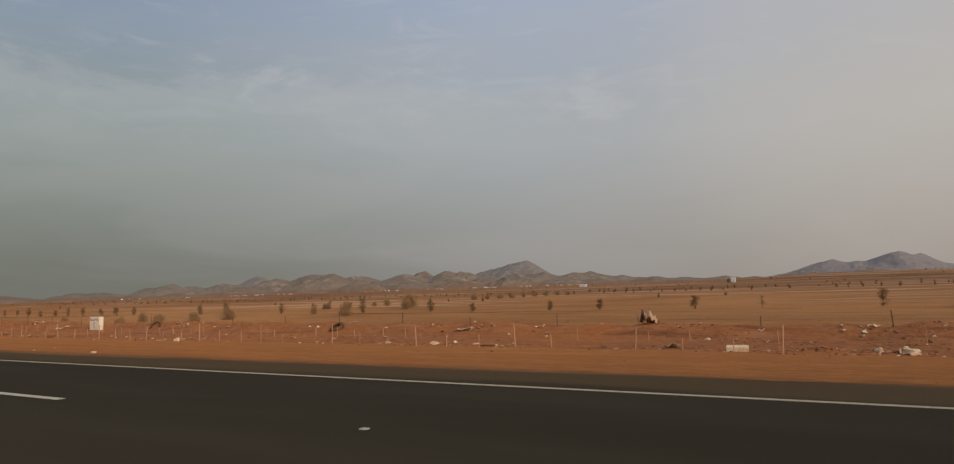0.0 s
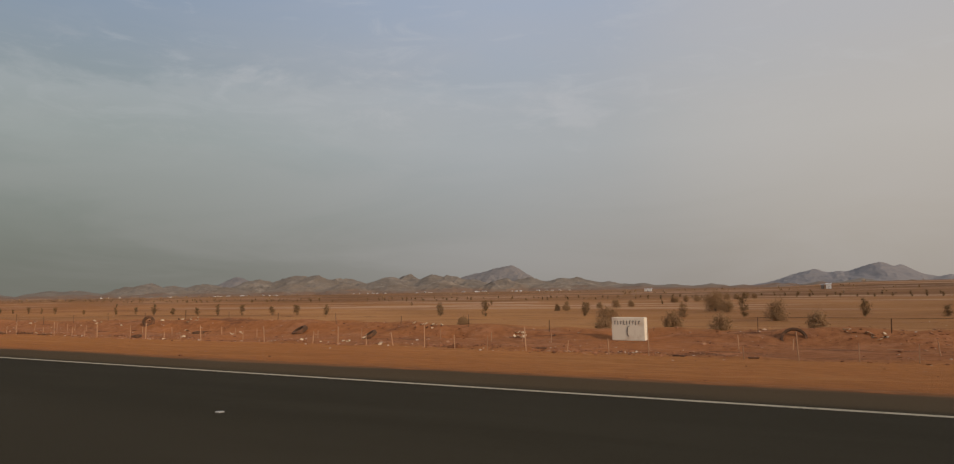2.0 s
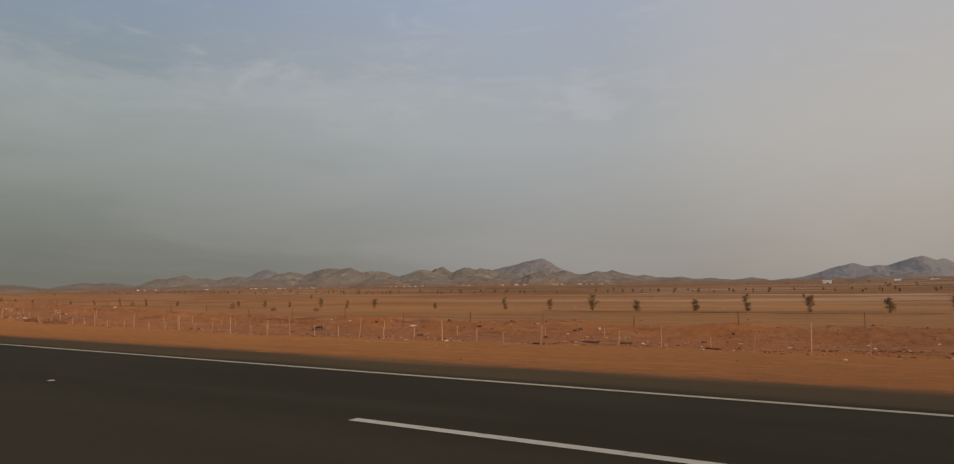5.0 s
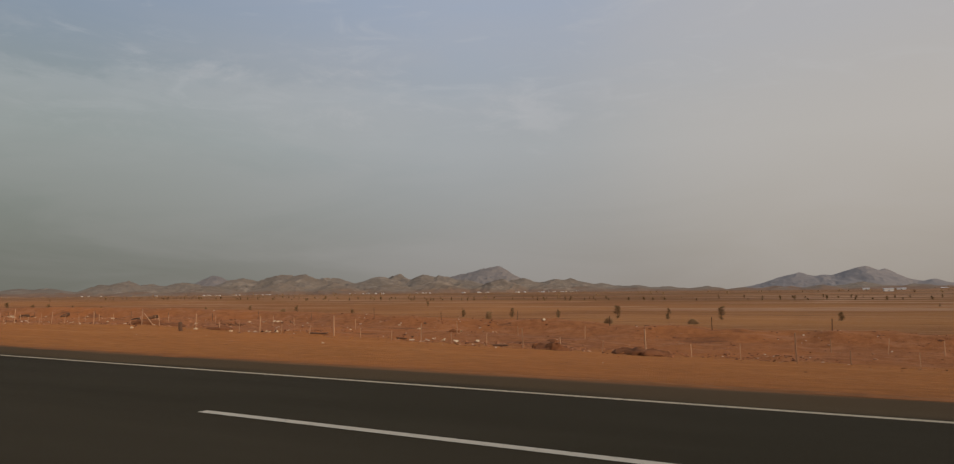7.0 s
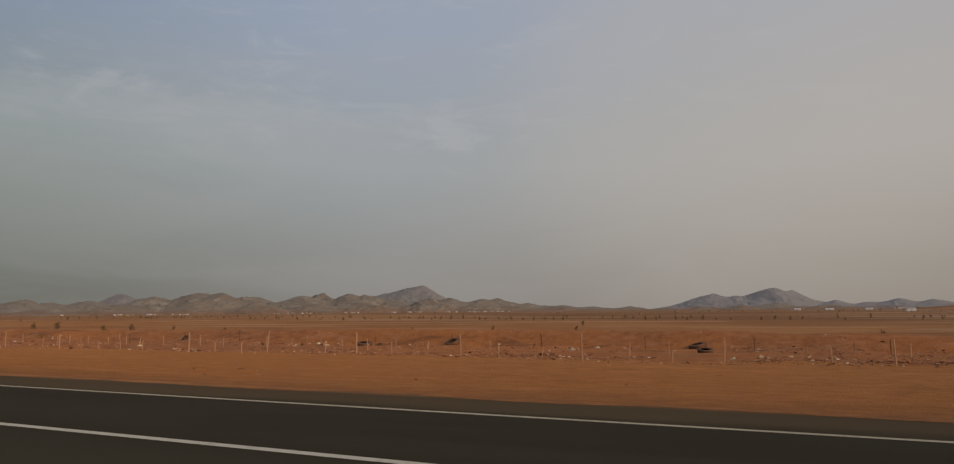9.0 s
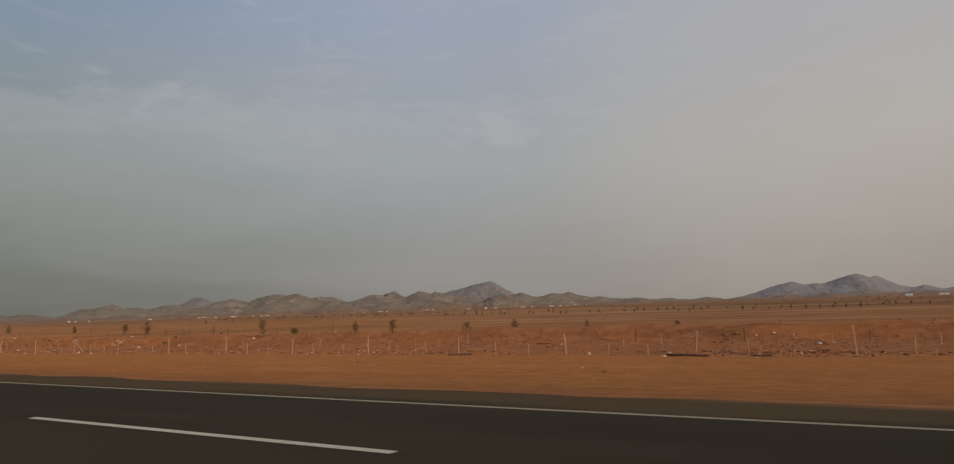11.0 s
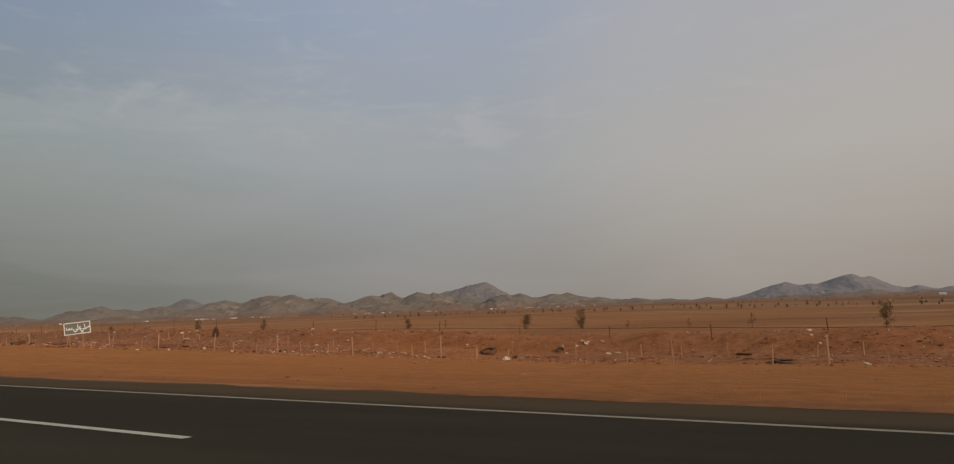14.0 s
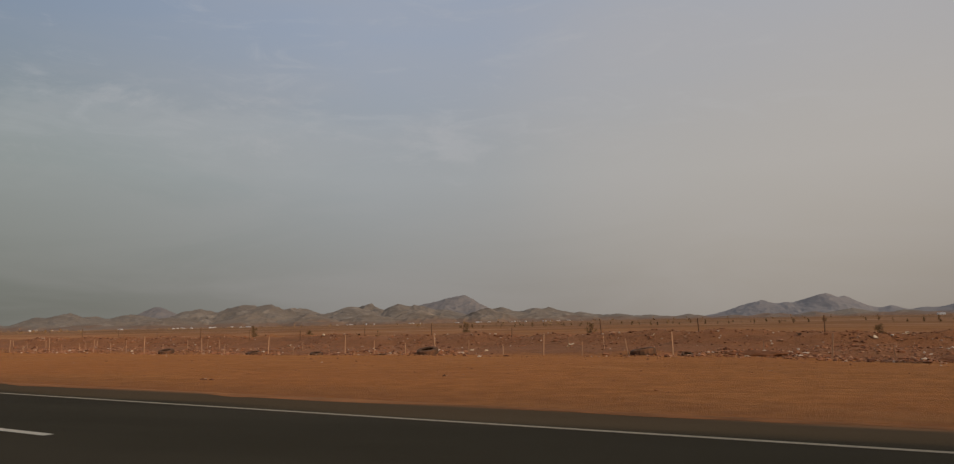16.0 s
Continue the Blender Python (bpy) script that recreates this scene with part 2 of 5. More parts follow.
def soil_paint(net):
    p = where(net)
    lat, bank = net.attribute("lat"), net.attribute("bank")
    big = net.noise(p, 0.05, 4.0, 0.6)
    broad = net.noise(p, 0.013, 5.0, 0.62, 0.8)
    fine = net.noise(p, 1.7, 6.0, 0.65)
    tiny = net.noise(p, 14.0, 3.0, 0.7)
    sand = net.mix(net.step(fine, 0.3, 0.72), SAND_DARK, SAND_LIGHT)
    sand = net.mix(net.math("MULTIPLY", net.step(big, 0.35, 0.65), 0.4), sand, SAND_RED)
    ruts = net.noise(net.stretch(p, (0.045, 1.3, 0.1)), 1.0, 5.0, 0.62, 0.3)
    sand = net.mix(net.math("MULTIPLY", net.step(ruts, 0.52, 0.7), 0.3), sand, SAND_DARK)
    sand = net.mix(net.math("MULTIPLY", net.step(ruts, 0.44, 0.32), 0.25), sand, SAND_PALE)
    blotch = net.noise(net.stretch(p, (0.10, 0.26, 0.1), (3.0, 8.0, 0)), 1.0, 6.0, 0.66, 0.8)
    sand = net.mix(net.math("MULTIPLY", net.step(blotch, 0.52, 0.68), 0.45), sand, SAND_DARK)
    sand = net.mix(net.math("MULTIPLY", net.step(blotch, 0.46, 0.32), 0.35), sand, SAND_PALE)
    stones = net.noise(p, 3.6, 4.0, 0.8)
    sand = net.mix(net.math("MULTIPLY", net.step(stones, 0.62, 0.70), 0.6), sand, (0.190, 0.080, 0.034))
    sand = net.mix(net.math("MULTIPLY", net.step(stones, 0.36, 0.29), 0.45), sand, (0.640, 0.330, 0.130))
    band = net.noise(net.stretch(p, (0.006, 0.030, 0.1)), 1.0, 4.0, 0.6, 1.2)
    field = net.mix(net.step(broad, 0.30, 0.70), FIELD_DARK, FIELD_LIGHT)
    field = net.mix(net.math("MULTIPLY", net.step(band, 0.42, 0.64), 0.4), field, FIELD_LIGHT)
    field = net.mix(net.math("MULTIPLY", net.step(fine, 0.40, 0.75), 0.3), field, FIELD_DARK)
    along = net.add("ShaderNodeSeparateXYZ")
    net.put(along.inputs[0], p)
    red = net.math("ADD", net.math("MULTIPLY", net.step(along.outputs[0], -180.0, -320.0), 0.75), net.math("MULTIPLY", net.step(big, 0.4, 0.6), 0.25))
    field = net.mix(red, field, net.mix(net.step(broad, 0.3, 0.7), FIELD_RED, FIELD_TAN))
    furrow = net.noise(net.stretch(p, (0.012, 0.16, 0.1), (7.0, 3.0, 0)), 1.0, 3.0, 0.55, 0.6)
    field = net.mix(net.math("MULTIPLY", net.step(furrow, 0.57, 0.68), 0.5), field, FIELD_DARK)
    plain = net.mix(net.step(net.noise(net.stretch(p, (0.0035, 0.010, 0.1)), 1.0, 5.0, 0.6, 0.8), 0.32, 0.70), PLAIN_DARK, PLAIN_LIGHT)
    spoil = net.mix(net.step(fine, 0.25, 0.7), SPOIL_DARK, SPOIL_LIGHT)
    spoil = net.mix(net.math("MULTIPLY", net.step(big, 0.42, 0.62), 0.5), spoil, SAND_RED)
    spoil = net.mix(net.math("MULTIPLY", net.step(tiny, 0.62, 0.75), 0.3), spoil, (0.42, 0.30, 0.22))
    tint = net.mix(net.step(lat, 48.0, 58.0), sand, field)
    ash = net.noise(net.stretch(p, (0.11, 0.5, 0.1), (4.0, 2.0, 0)), 1.0, 5.0, 0.6, 0.6)
    spoil = net.mix(net.math("MULTIPLY", net.step(ash, 0.56, 0.68), 0.55), spoil, (0.11, 0.052, 0.032))
    spoil = net.mix(net.math("MULTIPLY", net.step(net.noise(net.stretch(p, (0.35, 0.9, 1.0)), 1.0, 6.0, 0.68, 0.4), 0.50, 0.66), 0.35), spoil, (0.56, 0.270, 0.140))
    spoil = net.mix(net.math("MULTIPLY", net.step(stones, 0.58, 0.68), 0.6), spoil, (0.125, 0.054, 0.028))
    spoil = net.mix(net.math("MULTIPLY", net.step(stones, 0.38, 0.30), 0.5), spoil, (0.560, 0.300, 0.150))
    spoil = net.mix(net.math("MULTIPLY", net.step(along.outputs[0], -500.0, -560.0), 0.5), spoil, (0.245, 0.122, 0.066))
    tint = net.mix(bank, tint, spoil)
    # soil darker and browner towards the asphalt's edge
    verge = net.math("ADD", lat, net.math("MULTIPLY", net.math("SUBTRACT", fine, 0.5), 2.5))
    tint = net.mix(net.math("MULTIPLY", net.step(verge, 14.5, 10.4), 0.42), tint, (0.255, 0.108, 0.042))
    litter = net.noise(net.stretch(p, (0.9, 2.2, 1.0)), 1.0, 6.0, 0.72, 0.5)
    dark = net.math("MULTIPLY", net.step(litter, 0.56, 0.66), net.math("MULTIPLY", net.step(lat, 34.0, 39.8), net.step(lat, 43.5, 40.6)))
    tint = net.mix(net.math("MULTIPLY", dark, 0.7), tint, (0.105, 0.046, 0.026))
    line = net.noise(net.stretch(p, (0.030, 0.55, 0.1), (1.0, 5.0, 0)), 1.0, 5.0, 0.66, 0.5)
    lines = net.math("MULTIPLY", net.step(line, 0.56, 0.64), net.math("MULTIPLY", net.step(lat, 55.0, 64.0), net.step(lat, 170.0, 120.0)))
    tint = net.mix(net.math("MULTIPLY", lines, 0.55), tint, (0.150, 0.066, 0.033))
    lines = net.math("MULTIPLY", net.step(line, 0.44, 0.36), net.math("MULTIPLY", net.step(lat, 55.0, 64.0), net.step(lat, 170.0, 120.0)))
    tint = net.mix(net.math("MULTIPLY", lines, 0.4), tint, (0.60, 0.330, 0.170))
    tint = net.mix(net.step(lat, 130.0, 300.0), tint, plain)
    streak = net.noise(net.stretch(p, (0.010, 0.075, 0.1), (2.0, 9.0, 0)), 1.0, 4.0, 0.55, 0.5)
    pale = net.math("MULTIPLY", net.step(streak, 0.545, 0.585), net.step(lat, 100.0, 170.0))
    pale = net.math("MULTIPLY", pale, net.math("SUBTRACT", 0.62, net.math("MULTIPLY", red, 0.38)))
    tint = net.mix(pale, tint, (0.60, 0.385, 0.250))
    return net.mix(net.math("MULTIPLY", net.step(tiny, 0.3, 0.7), 0.18), tint, (0.18, 0.085, 0.045))


SAND_DARK, SAND_LIGHT, SAND_RED, SAND_PALE = (0.362, 0.138, 0.038), (0.554, 0.220, 0.062), (0.482, 0.170, 0.047), (0.615, 0.284, 0.091)
FIELD_DARK, FIELD_LIGHT = (0.295, 0.129, 0.044), (0.500, 0.238, 0.084)
FIELD_RED, FIELD_TAN = (0.265, 0.107, 0.036), (0.410, 0.178, 0.061)
PLAIN_DARK, PLAIN_LIGHT = (0.160, 0.074, 0.029), (0.305, 0.145, 0.057)
SPOIL_DARK, SPOIL_LIGHT = (0.250, 0.092, 0.034), (0.425, 0.169, 0.065)
MAT_SOIL = shader("desert_soil", soil_paint, 0.95, bump=lambda n: (n.noise(where(n), 3.5, 9.0, 0.78), 0.8, 0.2), gloss=0.1, chalky=0.3)


def drift_paint(net):
    p = where(net)
    tint = net.mix(net.step(net.noise(p, 1.7, 6.0, 0.65), 0.3, 0.72), (0.175, 0.074, 0.027), (0.285, 0.113, 0.039))
    along = net.add("ShaderNodeSeparateXYZ")
    net.put(along.inputs[0], p)
    pale = net.step(net.noise(net.stretch(p, (0.04, 0.3, 0.1)), 1.0, 4.0, 0.6), 0.42, 0.62)
    pale = net.math("MULTIPLY", pale, net.math("MULTIPLY", net.step(along.outputs[0], -230.0, -280.0), 0.35))
    return net.mix(pale, tint, (0.46, 0.215, 0.090))


MAT_DRIFT = shader("pale_blown_sand", drift_paint, 0.95, bump=lambda n: (n.noise(where(n), 6.0, 6.0, 0.7), 0.5, 0.05), gloss=0.1, chalky=0.3)


def asphalt_paint(net):
    p, lat = where(net), net.attribute("lat")
    fine = net.noise(p, 60.0, 3.0, 0.7)
    wear = net.noise(net.stretch(p, (0.12, 0.9, 1.0)), 1.0, 5.0, 0.6)
    tint = net.mix(net.step(fine, 0.3, 0.75), (0.0200, 0.0160, 0.0088), (0.0480, 0.0386, 0.0215))
    tint = net.mix(net.math("MULTIPLY", net.step(wear, 0.4, 0.7), 0.4), tint, (0.050, 0.0405, 0.0250))
    tint = net.mix(net.math("MULTIPLY", net.step(lat, 5.9, 4.2), 0.22), tint, (0.066, 0.0520, 0.0330))
    drift = net.math("ADD", lat, net.math("MULTIPLY", net.math("SUBTRACT", wear, 0.5), 1.2))
    dust = net.math("MULTIPLY", net.step(drift, EDGE - 0.1, EDGE + 0.6), 0.26)
    tint = net.mix(dust, tint, (0.195, 0.115, 0.052))
    rim = net.math("MULTIPLY", net.step(drift, ASPHALT_TO - 0.40, ASPHALT_TO + 0.15), 0.6)
    return net.mix(rim, tint, (0.36, 0.165, 0.070))


MAT_ASPHALT = shader("worn_asphalt", asphalt_paint, 0.9, bump=lambda n: (n.noise(where(n), 45.0, 4.0, 0.7), 0.5, 0.012), gloss=0.06)


def line_paint(tone, faded=0.0):
    def paint(net):
        p = where(net)
        worn = net.step(net.noise(p, 9.0, 5.0, 0.7), 0.56, 0.7)
        dirt = net.noise(net.stretch(p, (0.2, 2.0, 1.0)), 2.0, 4.0, 0.6)
        tint = net.mix(net.math("MULTIPLY", dirt, 0.5), tone, (0.24, 0.18, 0.11))
        along = net.add("ShaderNodeSeparateXYZ")
        net.put(along.inputs[0], p)
        return net.mix(net.math("MULTIPLY", net.step(along.outputs[0], -300.0, -370.0), faded), net.mix(net.math("MULTIPLY", worn, 0.55), tint, (0.07, 0.06, 0.05)), (0.13, 0.105, 0.072))
    return paint


MAT_EDGE_LINE = shader("edge_line_paint", line_paint((0.44, 0.373, 0.265), 0.42), 0.7)
MAT_DASH = shader("dash_paint", line_paint((0.50, 0.465, 0.385)), 0.7)
MAT_STUD = shader("stud_reflector", lambda n: n.mix(n.noise(local(n), 20.0), (0.46, 0.44, 0.40), (0.30, 0.28, 0.25)), 0.4)


def rock_paint(dark, light, pale):
    def paint(net):
        p = where(net)
        big = net.noise(p, 0.006, 6.0, 0.62)
        fine = net.noise(p, 0.04, 8.0, 0.78)
        tint = net.mix(net.step(big, 0.32, 0.66), dark, light)
        tint = net.mix(net.math("MULTIPLY", net.step(fine, 0.48, 0.66), 0.7), tint, dark)
        tint = net.mix(net.math("MULTIPLY", net.step(fine, 0.46, 0.34), 0.5), tint, pale)
        tint = net.mix(net.math("MULTIPLY", net.step(net.noise(p, 0.011, 5.0, 0.6, 0.5), 0.57, 0.68), 0.6), tint, pale)
        # aprons of washed-out sand round the foot of the hills
        split = net.add("ShaderNodeSeparateXYZ")
        net.put(split.inputs[0], p)
        rise = net.math("ADD", split.outputs[2], net.math("MULTIPLY", net.math("SUBTRACT", big, 0.5), 70.0))
        rise = net.math("ADD", rise, net.math("MULTIPLY", net.math("SUBTRACT", fine, 0.5), 25.0))
        return net.mix(net.math("MULTIPLY", net.step(rise, 26.0, 7.0), 0.85), tint, (0.235, 0.140, 0.090))
    return paint


def rock(name, dark, light, pale, relief=0.55):
    return shader(name, rock_paint(dark, light, pale), 0.95, bump=lambda n: (n.noise(where(n), 0.05, 8.0, 0.8), relief, 12.0), gloss=0.1, chalky=0.0)


MAT_ROCK_NEAR = rock("foothill_rock", (0.200, 0.157, 0.118), (0.250, 0.198, 0.149), (0.345, 0.280, 0.215), 0.16)
MAT_ROCK_TAN = rock("stony_slope", (0.195, 0.147, 0.106), (0.250, 0.190, 0.138), (0.370, 0.295, 0.222), 0.18)
# distance haze is put into these two colours: paler, greyer, with little contrast
MAT_ROCK_FAR_HAZE = rock("haze_tinted_ridge", (0.224, 0.194, 0.174), (0.244, 0.211, 0.189), (0.266, 0.229, 0.202), 0.08)
MAT_ROCK_BLUE_HAZE = rock("haze_tinted_rock", (0.246, 0.218, 0.203), (0.268, 0.239, 0.223), (0.286, 0.256, 0.237), 0.04)


def plain_paint(a, b, scale=6.0, spots=None):
    def paint(net):
        p = local(net)
        tint = net.mix(net.noise(p, scale, 5.0, 0.65), a, b)
        tint = net.mix(net.math("MULTIPLY", per_thing(net), 0.35), tint, b)
        if spots:
            tint = net.mix(net.math("MULTIPLY", net.step(net.noise(p, scale * 0.35, 4.0, 0.6), 0.5, 0.68), 0.6), tint, spots)
        return tint
    return paint


MAT_TYRE = shader("dusty_rubber", plain_paint((0.046, 0.028, 0.019), (0.150, 0.080, 0.045), 7.0, (0.28, 0.130, 0.065)), 0.9)
MAT_POST = shader("weathered_post", plain_paint((0.40, 0.215, 0.115), (0.56, 0.335, 0.195), 9.0), 0.8)
MAT_POST_DARK = shader("rusted_post", plain_paint((0.115, 0.060, 0.036), (0.20, 0.105, 0.06), 9.0), 0.8)
MAT_PLASTER = shader("whitewashed_plaster", plain_paint((0.76, 0.65, 0.50), (0.84, 0.74, 0.59), 2.5, (0.60, 0.45, 0.31)), 0.9)
MAT_INK = shader("black_paint", plain_paint((0.06, 0.045, 0.04), (0.12, 0.09, 0.075), 12.0), 0.8)
MAT_WHITE_BAG = shader("white_plastic", plain_paint((0.60, 0.43, 0.265), (0.76, 0.605, 0.415), 8.0, (0.46, 0.26, 0.135)), 0.65)
MAT_GREY_CLOTH = shader("dirty_sheet", plain_paint((0.36, 0.235, 0.15), (0.54, 0.385, 0.265), 5.0, (0.32, 0.16, 0.085)), 0.8)
MAT_DARK_RAG = shader("dark_rag", plain_paint((0.055, 0.031, 0.021), (0.150, 0.075, 0.042), 5.0, (0.26, 0.115, 0.05)), 0.9)
MAT_WOOD = shader("brown_timber", plain_paint((0.085, 0.048, 0.030), (0.19, 0.105, 0.063), 11.0), 0.85)
MAT_BARK = shader("dry_bark", plain_paint((0.085, 0.055, 0.038), (0.17, 0.12, 0.085), 14.0), 0.9)
MAT_LEAF = shader("dusty_leaves", plain_paint((0.130, 0.078, 0.035), (0.235, 0.140, 0.064), 3.0), 0.85)
MAT_SCRUB = shader("grey_scrub", plain_paint((0.250, 0.148, 0.072), (0.410, 0.250, 0.127), 3.0), 0.9)
MAT_SIGN = shader("green_sign_face", plain_paint((0.150, 0.152, 0.118), (0.205, 0.200, 0.155), 4.0), 0.6)
MAT_SIGN_WHITE = shader("sign_white", plain_paint((0.76, 0.74, 0.69), (0.84, 0.82, 0.77), 6.0), 0.6)
MAT_PIPE = shader("black_pipe", plain_paint((0.12, 0.066, 0.038), (0.22, 0.112, 0.058), 3.0), 0.6)
MAT_SHED_WALL = shader("shed_white", plain_paint((0.60, 0.56, 0.52), (0.72, 0.68, 0.64), 0.2), 0.7)
MAT_SHED_ROOF = shader("shed_roof", plain_paint((0.55, 0.53, 0.52), (0.68, 0.66, 0.64), 0.3), 0.5)
MAT_MUD_WALL = shader("mud_render", plain_paint((0.40, 0.30, 0.22), (0.56, 0.45, 0.35), 0.4), 0.9)
MAT_OPENING = shader("dark_opening", plain_paint((0.02, 0.018, 0.017), (0.045, 0.04, 0.036), 1.0), 0.6)


def rubble_paint(net):
    isle = net.add("ShaderNodeNewGeometry").outputs["Random Per Island"]
    tint = net.mix(net.step(isle, 0.0, 0.55, False), (0.130, 0.054, 0.030), (0.36, 0.150, 0.070))
    tint = net.mix(net.step(isle, 0.74, 0.90), tint, (0.44, 0.235, 0.13))
    return net.mix(net.step(isle, 0.958, 0.966), tint, (0.62, 0.48, 0.35))


MAT_RUBBLE = shader("mixed_rubble", rubble_paint, 0.9)


# ---- builders ----
def mesh_of(bm, name):
    me = bpy.data.meshes.new(name)
    bm.to_mesh(me)
    bm.free()
    return me


def part(name, bm, material, parent, label="", smooth=False):
    ob = new(name, mesh_of(bm, name) if isinstance(bm, bmesh.types.BMesh) else bm)
    if not ob.data.materials:
        ob.data.materials.append(material)
    if smooth:
        ob.data.polygons.foreach_set("use_smooth", [True] * len(ob.data.polygons))
    ob.parent = parent
    if label:
        ob["label"] = label
    return ob


def thing(name, label, category, m=None, group="", kind=""):
    ob = tagged(new(name), label, category, group, kind)
    ob.empty_display_size = 0.3
    if m is not None:
        ob.matrix_world = m
    return ob


def lone(name, bm, material, label, category, m=None, group="", kind="", smooth=False):
    ob = part(name, bm, material, None, "", smooth)
    tagged(ob, label, category, group, kind)
    if m is not None:
        ob.matrix_world = m
    return ob


def raw_mesh(name, verts, faces, attributes=()):
    me = bpy.data.meshes.new(name)
    me.from_pydata(verts, [], faces)
    for key, values in attributes:
        me.attributes.new(key, "FLOAT", "POINT").data.foreach_set("value", np.asarray(values, np.float32).ravel())
    me.update()
    return me


def grid_faces(n, m):
    i = (np.arange(n - 1)[:, None] * m + np.arange(m - 1)[None, :]).ravel()
    return np.stack([i, i + m, i + m + 1, i + 1], 1).tolist()


def box(bm, size, at=(0, 0, 0), turn=None, bevel=0.0):
    made = bmesh.ops.create_cube(bm, size=1.0)["verts"]
    bmesh.ops.scale(bm, vec=size, verts=made)
    if bevel:
        edges = list({e for v in made for e in v.link_edges})
        made = list({v for f in bmesh.ops.bevel(bm, geom=edges, offset=bevel, segments=2, affect="EDGES", profile=0.6)["faces"] for v in f.verts} | {v for v in made if v.is_valid})
    m = Matrix.Translation(at) @ (turn if turn is not None else Matrix())
    bmesh.ops.transform(bm, matrix=m, verts=made)
    return made


def tube(bm, points, radii, sides=6, cap=True):
    """A tapered tube through points."""
    rings = []
    for i, (p, r) in enumerate(zip(points, radii)):
        a, b = Vector(points[max(i - 1, 0)]), Vector(points[min(i + 1, len(points) - 1)])
        q = (b - a).to_track_quat("Z", "Y")
        rings.append([bm.verts.new(Vector(p) + q @ Vector((r * math.cos(k * math.tau / sides), r * math.sin(k * math.tau / sides), 0))) for k in range(sides)])
    for low, up in zip(rings, rings[1:]):
        for k in range(sides):
            bm.faces.new((low[k], low[(k + 1) % sides], up[(k + 1) % sides], up[k]))
    if cap:
        bm.faces.new(rings[0][::-1])
        bm.faces.new(rings[-1])


# ---- ground and road ----
def build_ground():
    near = np.arange(-730, 75.01, 0.75)
    ahead = -730 - np.cumsum(1.2 * 1.16 ** np.arange(1, 44))
    back = 75 + np.cumsum(1.2 * 1.16 ** np.arange(1, 44))
    xs = np.concatenate([ahead[::-1], near, back])
    outward = 141 + np.cumsum(2.0 * 1.085 ** np.arange(1, 66))
    ys = np.concatenate([-np.array([5200, 2500, 1200, 600, 300, 150, 80, 45, 28, 18.0]), np.array([-9, 0, 7.0]), np.arange(9.6, 62, 0.45), np.arange(62.5, 141, 1.6), outward])
    x, y = np.meshgrid(xs, ys, indexing="ij")
    inside = np.clip(x, -760, 110)
    swing = CURVE * inside ** 2 / 2 + CURVE * inside * (x - inside)
    fade = 1 - ramp(y, 400, 2500)
    py = y + swing * fade
    r = np.hypot(x, BEND - py)
    lat = np.where(np.abs(x) < 1500, BEND - r, y)
    lat = lat + (y - lat) * ramp(y, 250, 600)
    s = np.where(np.abs(x) < 1500, BEND * np.arctan2(x, BEND - py), x)
    s = s + (x - s) * ramp(y, 250, 600)
    z = ground_height(s, lat)
    wide = np.interp(s, [-430, -385, -302, -285], [0, 3.4, 3.4, 0])
    bank = ramp(lat, FOOT - 2.0, FOOT + 0.6) * (1 - ramp(lat, CREST + wide - 0.5, CREST + wide + 3))
    verts = np.stack([x.ravel(), py.ravel(), z.ravel()], 1)
    me = raw_mesh("ground", verts.tolist(), grid_faces(len(xs), len(ys)), (("lat", lat), ("bank", bank)))
    me.materials.append(MAT_SOIL)
    me.polygons.foreach_set("use_smooth", [True] * len(me.polygons))
    tagged(new("ground", me), "red-brown sandy desert ground with an earth bank", "ground", kind="structure")


def strip(name, laterals, s_from, s_to, step, z, material, label, category, skirt=0.0):
    """A strip of the road between lateral lines, bent with it."""
    ss = np.arange(s_from, s_to + step / 2, step)
    verts, lats = [], []
    for s in ss:
        for k, lat in enumerate(laterals):
            verts.append(W(s, lat, z if not skirt or k < len(laterals) - 1 else z - skirt))
            lats.append(lat)
    me = raw_mesh(name, verts, grid_faces(len(ss), len(laterals)), (("lat", lats),))
    me.materials.append(material)
    return tagged(new(name, me), label, category, kind="structure")


